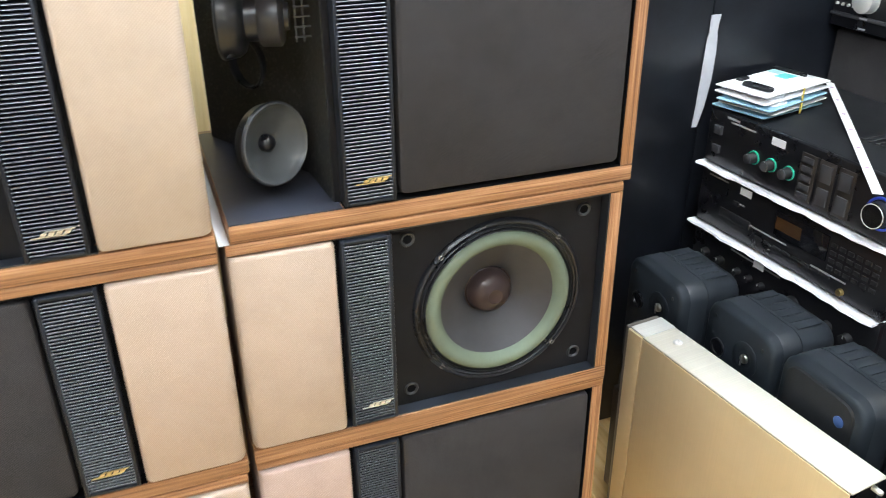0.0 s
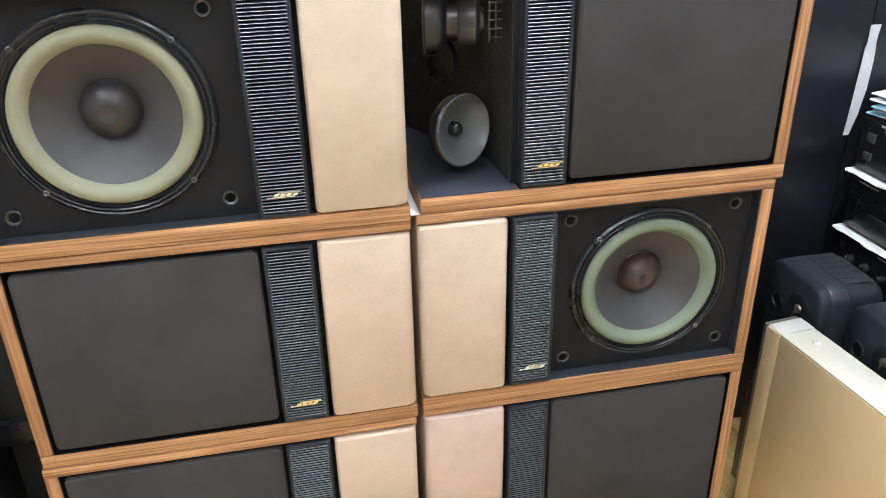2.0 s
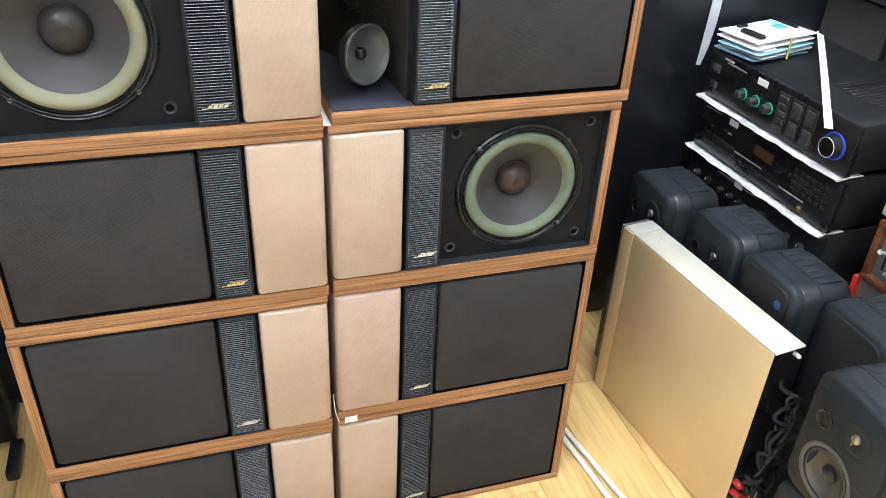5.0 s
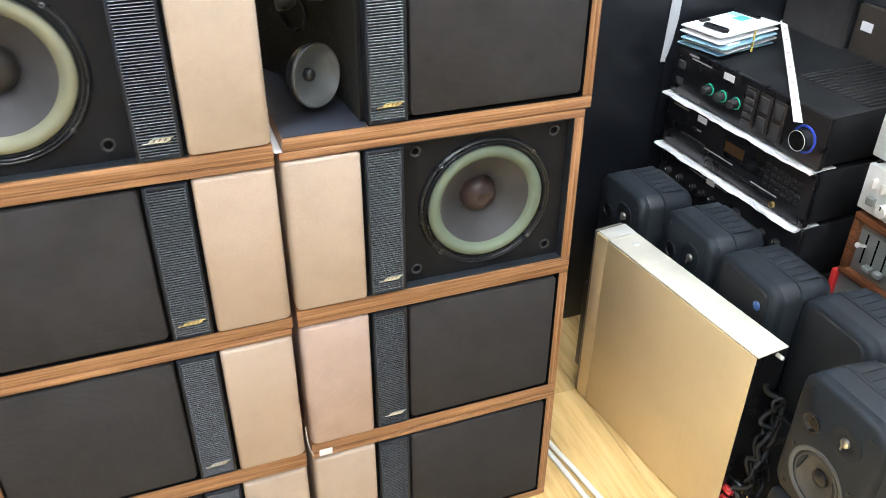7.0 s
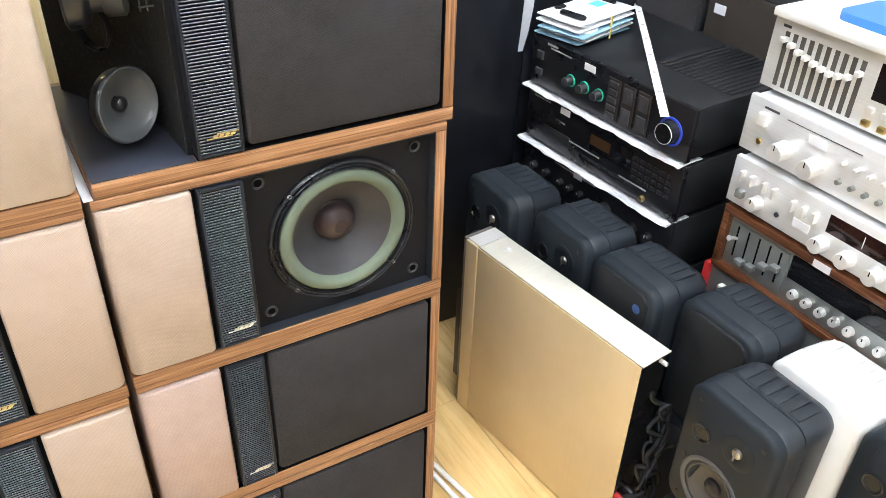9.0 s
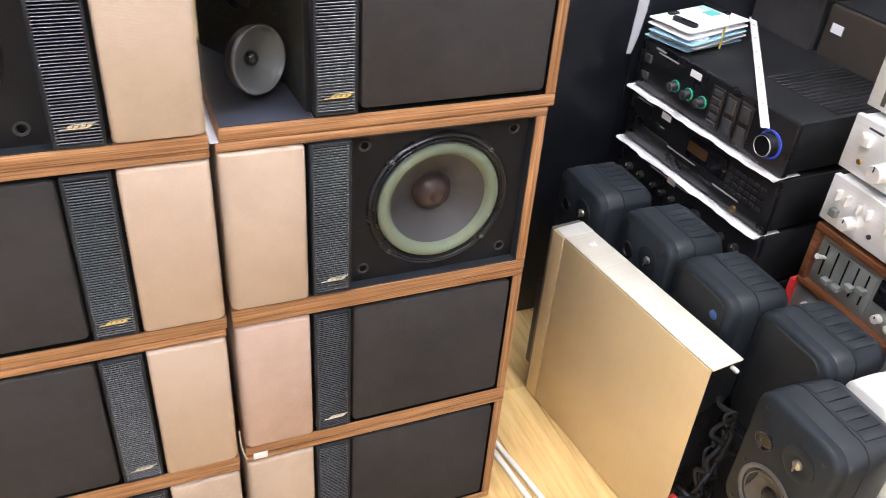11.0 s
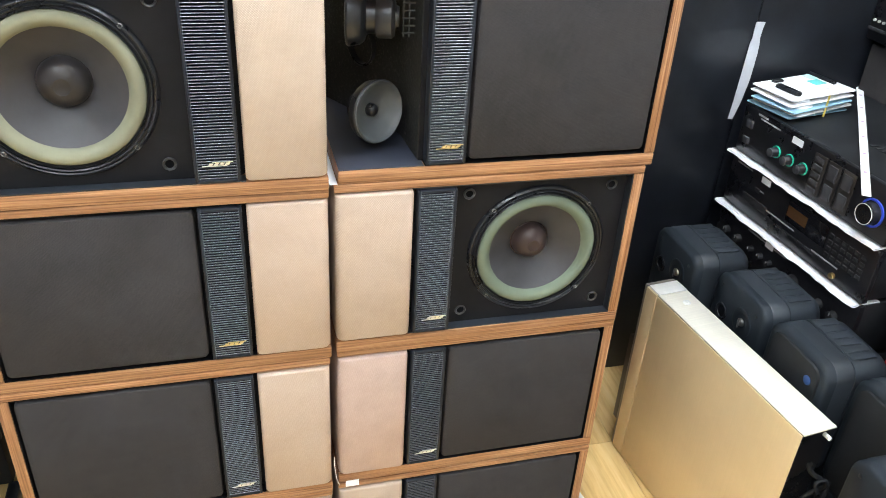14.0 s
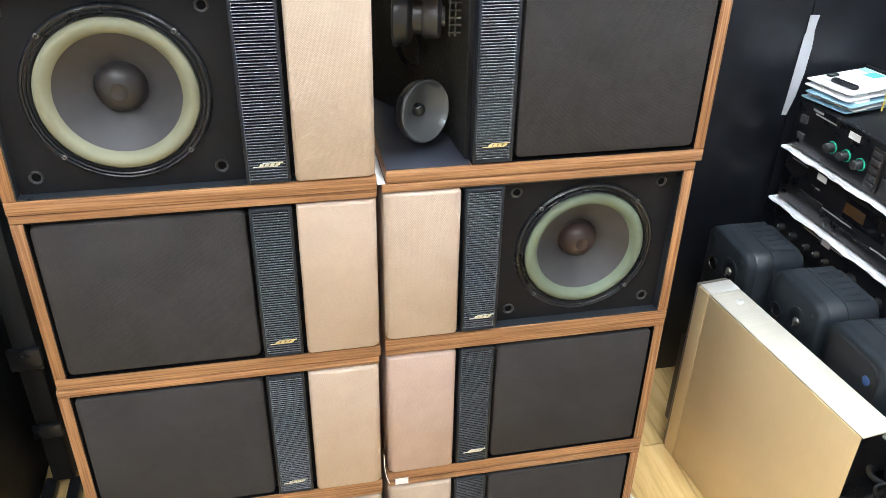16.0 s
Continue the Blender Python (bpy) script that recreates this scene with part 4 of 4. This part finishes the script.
am = silver_unit(0.959, SY1 - 0.006, 0.656, 0.098, SILVER_PANEL, SILVER_PANEL, "brushed silver amplifier with large knobs")
button(am, left(0.036), 0.068, 0.017, 0.020, WHITE_PLASTIC, 0.008, "power_rocker")
knob(am, left(0.036), 0.030, 0.0046, 0.003, BRASS, "headphone_socket", None, False)
knob(am, left(0.084), 0.036, 0.0150, 0.026, KNOB_SILVER, "tone_knob")
knob(am, left(0.140), 0.034, 0.0150, 0.026, KNOB_SILVER, "tone_knob")
knob(am, left(0.330), 0.046, 0.0260, 0.030, KNOB_SILVER, "volume_knob")
for k in range(4):
    yy = left(0.185 + 0.022 * k)
    part("switch", lathe([(0.0035, 0), (0.003, 0.012), (0, 0.013)], Matrix.Translation((0, yy, 0.062)) @ SIDE, 12), KNOB_SILVER, am)
    part("switch", lathe([(0.0045, 0), (0.004, 0.008), (0, 0.009)], Matrix.Translation((0, yy, 0.032)) @ SIDE, 12), SILVER_DARK, am)
part("price_sticker", boxm(-0.001, 0.0004, left(0.150), left(0.118), 0.064, 0.078), WHITE_PAPER, am, "small white price sticker")
bars(am, left(0.045), 0.086, 0.028, 0.0035, HIFI_GREY)
bars(am, left(0.14), 0.083, 0.13, 0.0012, HIFI_GREY)

eq = silver_unit(0.985, SY1 + 0.005, 0.7545, 0.117, GREY_FRONT, GREY_FRONT, "pale grey graphic equaliser with ten sliders")
for k in range(10):
    yy = left(0.028 + 0.0146 * k)
    part("slot", boxm(-0.0008, 0.0008, yy - 0.0038, yy + 0.0038, 0.014, 0.098), plastic("slot_brown", (0.085, 0.078, 0.066), 0.6, 0.0), eq, "dark slider slot")
    zz = (0.087, 0.082, 0.076, 0.073, 0.069, 0.066, 0.064, 0.066, 0.070, 0.080)[k]
    part("slider", boxm(-0.012, 0.0, yy - 0.0045, yy + 0.0045, zz - 0.004, zz + 0.004, 0.0015), WHITE_PLASTIC, eq)
part("meter_window", boxm(-0.0012, 0.001, left(0.40), left(0.185), 0.052, 0.104), SMOKE_GLASS, eq, "dark level meter window")
for r in range(2):
    for c in range(7):
        button(eq, left(0.190 + 0.026 * c), 0.018 + 0.020 * r, 0.012, 0.009, BRASS if r == 0 else KNOB_SILVER, 0.007)
bars(eq, left(0.024), 0.105, 0.014, 0.004, HIFI_GREY)
wt = tagged(part("flat_box", boxm(0.972, 1.27, SY1 - SW, SY1 + 0.003, 0.8720, 0.886, 0.003), WHITE_PLASTIC), "flat white box lying on the equaliser", "box")
bm = bmesh.new()
add_loft(bm, [[(1.06 + px, -0.20 + py, z) for px, py in rounded_loop(0.11, 0.20, 0.02)] for z in (0.8864, 0.896, 0.898)])
tagged(part("plastic_tray", bm, mat("tray_blue", (0.05, 0.22, 0.75), 0.35)), "flat blue plastic tray on the white panel", "tray")

# ---- dark speakers and player behind the amplifier ----
shelf = thing("low_cabinet", pose(1.215, 0.0, 0), "black low cabinet behind the hi-fi stacks", "cabinet")
part("body", boxm(0.0, 0.34, -0.49, 0.495, 0.0, 0.478, 0.004), HIFI_TOP, shelf)
part("top", boxm(-0.006, 0.345, -0.492, 0.497, 0.4784, 0.494, 0.002), HIFI_BLACK, shelf)


def dark_speaker(x, y0, y1, z, h, cl, label, sticker):
    t = thing("shelf_speaker", pose(x, (y0 + y1) / 2, z), label, "speaker", "dark shelf speakers")
    w = (y1 - y0) / 2
    part("cabinet", boxm(0.012, 0.24, -w, w, 0.0, h, 0.002), HIFI_TOP, t)
    bm = pillow(2 * w - 0.006, h - 0.006, 0.011, 0.006, 0.004, 4, 0, h / 2, 0.0)
    bmesh.ops.rotate(bm, verts=bm.verts, cent=(0, 0, 0), matrix=Matrix.Rotation(radians(-90), 3, "Z"))
    part("grille", bm, cl, t)
    if sticker:
        part("sticker", boxm(-0.0012, 0.0006, w - 0.05, w - 0.022, h - 0.052, h - 0.034), WHITE_PAPER, t, "small white sticker")


dark_speaker(1.190, 0.310, 0.492, 0.494, 0.320, DARK_CLOTH, "speaker with dark grey-brown cloth grille", False)
dark_speaker(1.200, 0.090, 0.303, 0.494, 0.312, BROWN_CLOTH, "speaker with brown cloth grille and white sticker", True)
pl = hifi_shell("mini_player", 1.172, 0.290, 0.492, 0.8145, 0.105, 0.24, HIFI_TOP, HIFI_BLACK, "black compact player with large silver knob on the speakers", "")
knob(pl, 0.022, 0.062, 0.023, 0.018, KNOB_SILVER, "volume_knob")
for k in range(4):
    knob(pl, 0.090 - 0.013 * k, 0.046, 0.0028, 0.004, KNOB_SILVER, "button", None, False)
part("ledge", boxm(-0.006, 0.001, -0.099, 0.099, 0.026, 0.032, 0.001), HIFI_GREY, pl)
for yy, zz in ((0.02, 0.030), (0.02, 0.012)):
    part("lettering", boxm(-0.0075, -0.0058, yy - 0.008, yy + 0.008, zz - 0.0015, zz + 0.0015), PRINT, pl)

# ---- wall panels and torn paper ----
for x0, x1, y in ((0.40, 0.903, 0.494), (0.907, 1.205, 0.496)):
    setting(part("wall_panel", boxm(x0, x1, y, 0.4995, 0.002, 2.58, 0.0012), WALL_BLACK), "black satin wall panel with a vertical seam", "panel")
bm = bmesh.new()
edge = [(0.0, 0.000, 0.010), (0.04, 0.002, 0.018), (0.09, 0.006, 0.026), (0.14, 0.009, 0.030), (0.165, 0.012, 0.028), (0.172, 0.020, 0.026), (0.19, 0.016, 0.026), (0.205, 0.020, 0.027)]
rows = []
for dz, a, b in edge:
    x = 0.891 + 0.02 * dz
    rows.append([(x + a * 0.30, 0.4925 - 0.001 * (dz * 40 % 2), 0.652 + dz), (x + b * 0.95, 0.4905 - 0.003 * math.sin(dz * 30), 0.652 + dz), (x + b * 0.95, 0.4915 - 0.003 * math.sin(dz * 30), 0.652 + dz), (x + a * 0.30, 0.4935 - 0.001 * (dz * 40 % 2), 0.652 + dz)])
add_loft(bm, rows)
tagged(part("torn_paper", bm, SHADED_PAPER), "torn white paper strip stuck on the black panel seam", "paper")

# ---- odds and ends by the stacks ----
PLACE = ROOM
tagged(part("foam_sheet", boxm(0.0062, 0.0158, 0.002, 0.284, 0.7762, 0.7770), WHITE_PAPER), "thin white foam strip lying beside the top speaker", "packing sheet", "packing sheets")
bd = bmesh.new()
add_box(bd, -0.16, 0.20, 0.452, 0.470, 0.0, 1.14, 0.001)
tagged(part("wooden_board", bd, PINE), "pale yellow wooden board standing behind the speakers", "board")
tagged(part("price_tag", boxm(0.022, 0.0425, -0.0058, -0.0048, 0.2545, 0.2665), WHITE_PAPER), "small white paper tag on the speaker's edge", "tag")
cable("white_cable", [(0.470, 0.29, 0.006), (0.485, 0.19, 0.006), (0.500, 0.10, 0.006), (0.512, 0.04, 0.006), (0.520, -0.01, 0.006), (0.531, -0.08, 0.006), (0.546, -0.15, 0.006), (0.57, -0.28, 0.006), (0.60, -0.40, 0.006)], 0.0055, WHITE_PLASTIC)
tagged(bpy.data.objects["white_cable"], "white cable lying on the laminate floor", "cable", "white cables")
wire = cable("thin_wire", [(0.0050, -0.006, 0.322), (0.0048, -0.0075, 0.300), (0.0068, -0.0080, 0.281), (0.0100, -0.0078, 0.268), (0.0125, -0.0060, 0.2605)], 0.0007, WHITE_PLASTIC)
tagged(wire, "thin white wire hanging in the gap between stacks", "wire")
c2 = cable("white_cable", [(0.462, 0.27, 0.006), (0.476, 0.16, 0.006), (0.488, 0.08, 0.006), (0.495, 0.02, 0.006), (0.501, -0.03, 0.006), (0.507, -0.09, 0.006), (0.515, -0.14, 0.006), (0.535, -0.26, 0.006), (0.56, -0.38, 0.006)], 0.0055, WHITE_PLASTIC)
tagged(c2, "white cable lying on the laminate floor", "cable", "white cables")

# ---- dark furniture beyond the other end of the stacks ----
TOWER = plastic("satin_black", (0.010, 0.011, 0.013), 0.6, 0.1, 0.2, spec=0.3)
tower = thing("floor_speaker", pose(-0.81, 0.13, 0), "satin black floor speaker beside the walnut stack", "speaker")
part("cabinet", boxm(-0.20, 0.20, -0.24, 0.26, 0.02, 0.54, 0.006), TOWER, tower)
part("plinth", boxm(-0.19, 0.19, -0.23, 0.25, 0.0, 0.0195, 0.003), HIFI_TOP, tower)
part("grille", pillow(0.38, 0.48, 0.012, 0.01, 0.004, 4, 0, 0.28, -0.2525), DARK_CLOTH, tower)
st = thing("speaker_stand", pose(-0.575, 0.36, 0), "black metal stand with short legs behind the stack", "stand")
part("post", boxm(-0.020, 0.020, -0.020, 0.020, 0.02, 0.62, 0.004), TOWER, st)
for k, (dx, dy) in enumerate(((0.022, -0.06), (-0.024, -0.055), (0.0, 0.06))):
    bm = boxm(-0.012, 0.012, -0.045, 0.045, 0.0, 0.024, 0.005)
    bmesh.ops.translate(bm, verts=bm.verts, vec=(dx, dy, 0.0))
    part("foot", bm, RUBBER, st)
part("bracket", boxm(-0.028, 0.028, -0.034, -0.0205, 0.30, 0.345, 0.004), RUBBER, st)
part("bracket", boxm(-0.026, 0.026, -0.032, -0.0205, 0.14, 0.17, 0.004), RUBBER, st)

# ---- floor planks ----
floor = setting(part("floor", boxm(-2.32, 2.0, -2.92, 0.62, -0.10, -0.008), mat("subfloor", (0.10, 0.06, 0.03), 0.8)), "yellow laminate plank floor", "floor")
PW, PL = 0.118, 1.2
cut = {}
for i in range(35):
    x = -2.141 + i * PW
    for j in range(5):
        y0 = -2.85 + j * PL - (0.37 * i) % 1.0
        a, b = max(y0, -2.798), min(y0 + PL, 0.475)
        if b - a < 0.05:
            continue
        key = round(b - a, 3)
        if key not in cut:
            cut[key] = part("floor_plank", boxm(-PW / 2 + 0.0003, PW / 2 - 0.0003, -key / 2 + 0.0003, key / 2 - 0.0003, -0.008, 0.0, 0.0008, 1), FLOOR_WOOD, floor)
            cut[key].matrix_basis = Matrix.Translation((x, (a + b) / 2, 0))
        else:
            share("floor_plank", cut[key], floor, Matrix.Translation((x, (a + b) / 2, 0)))
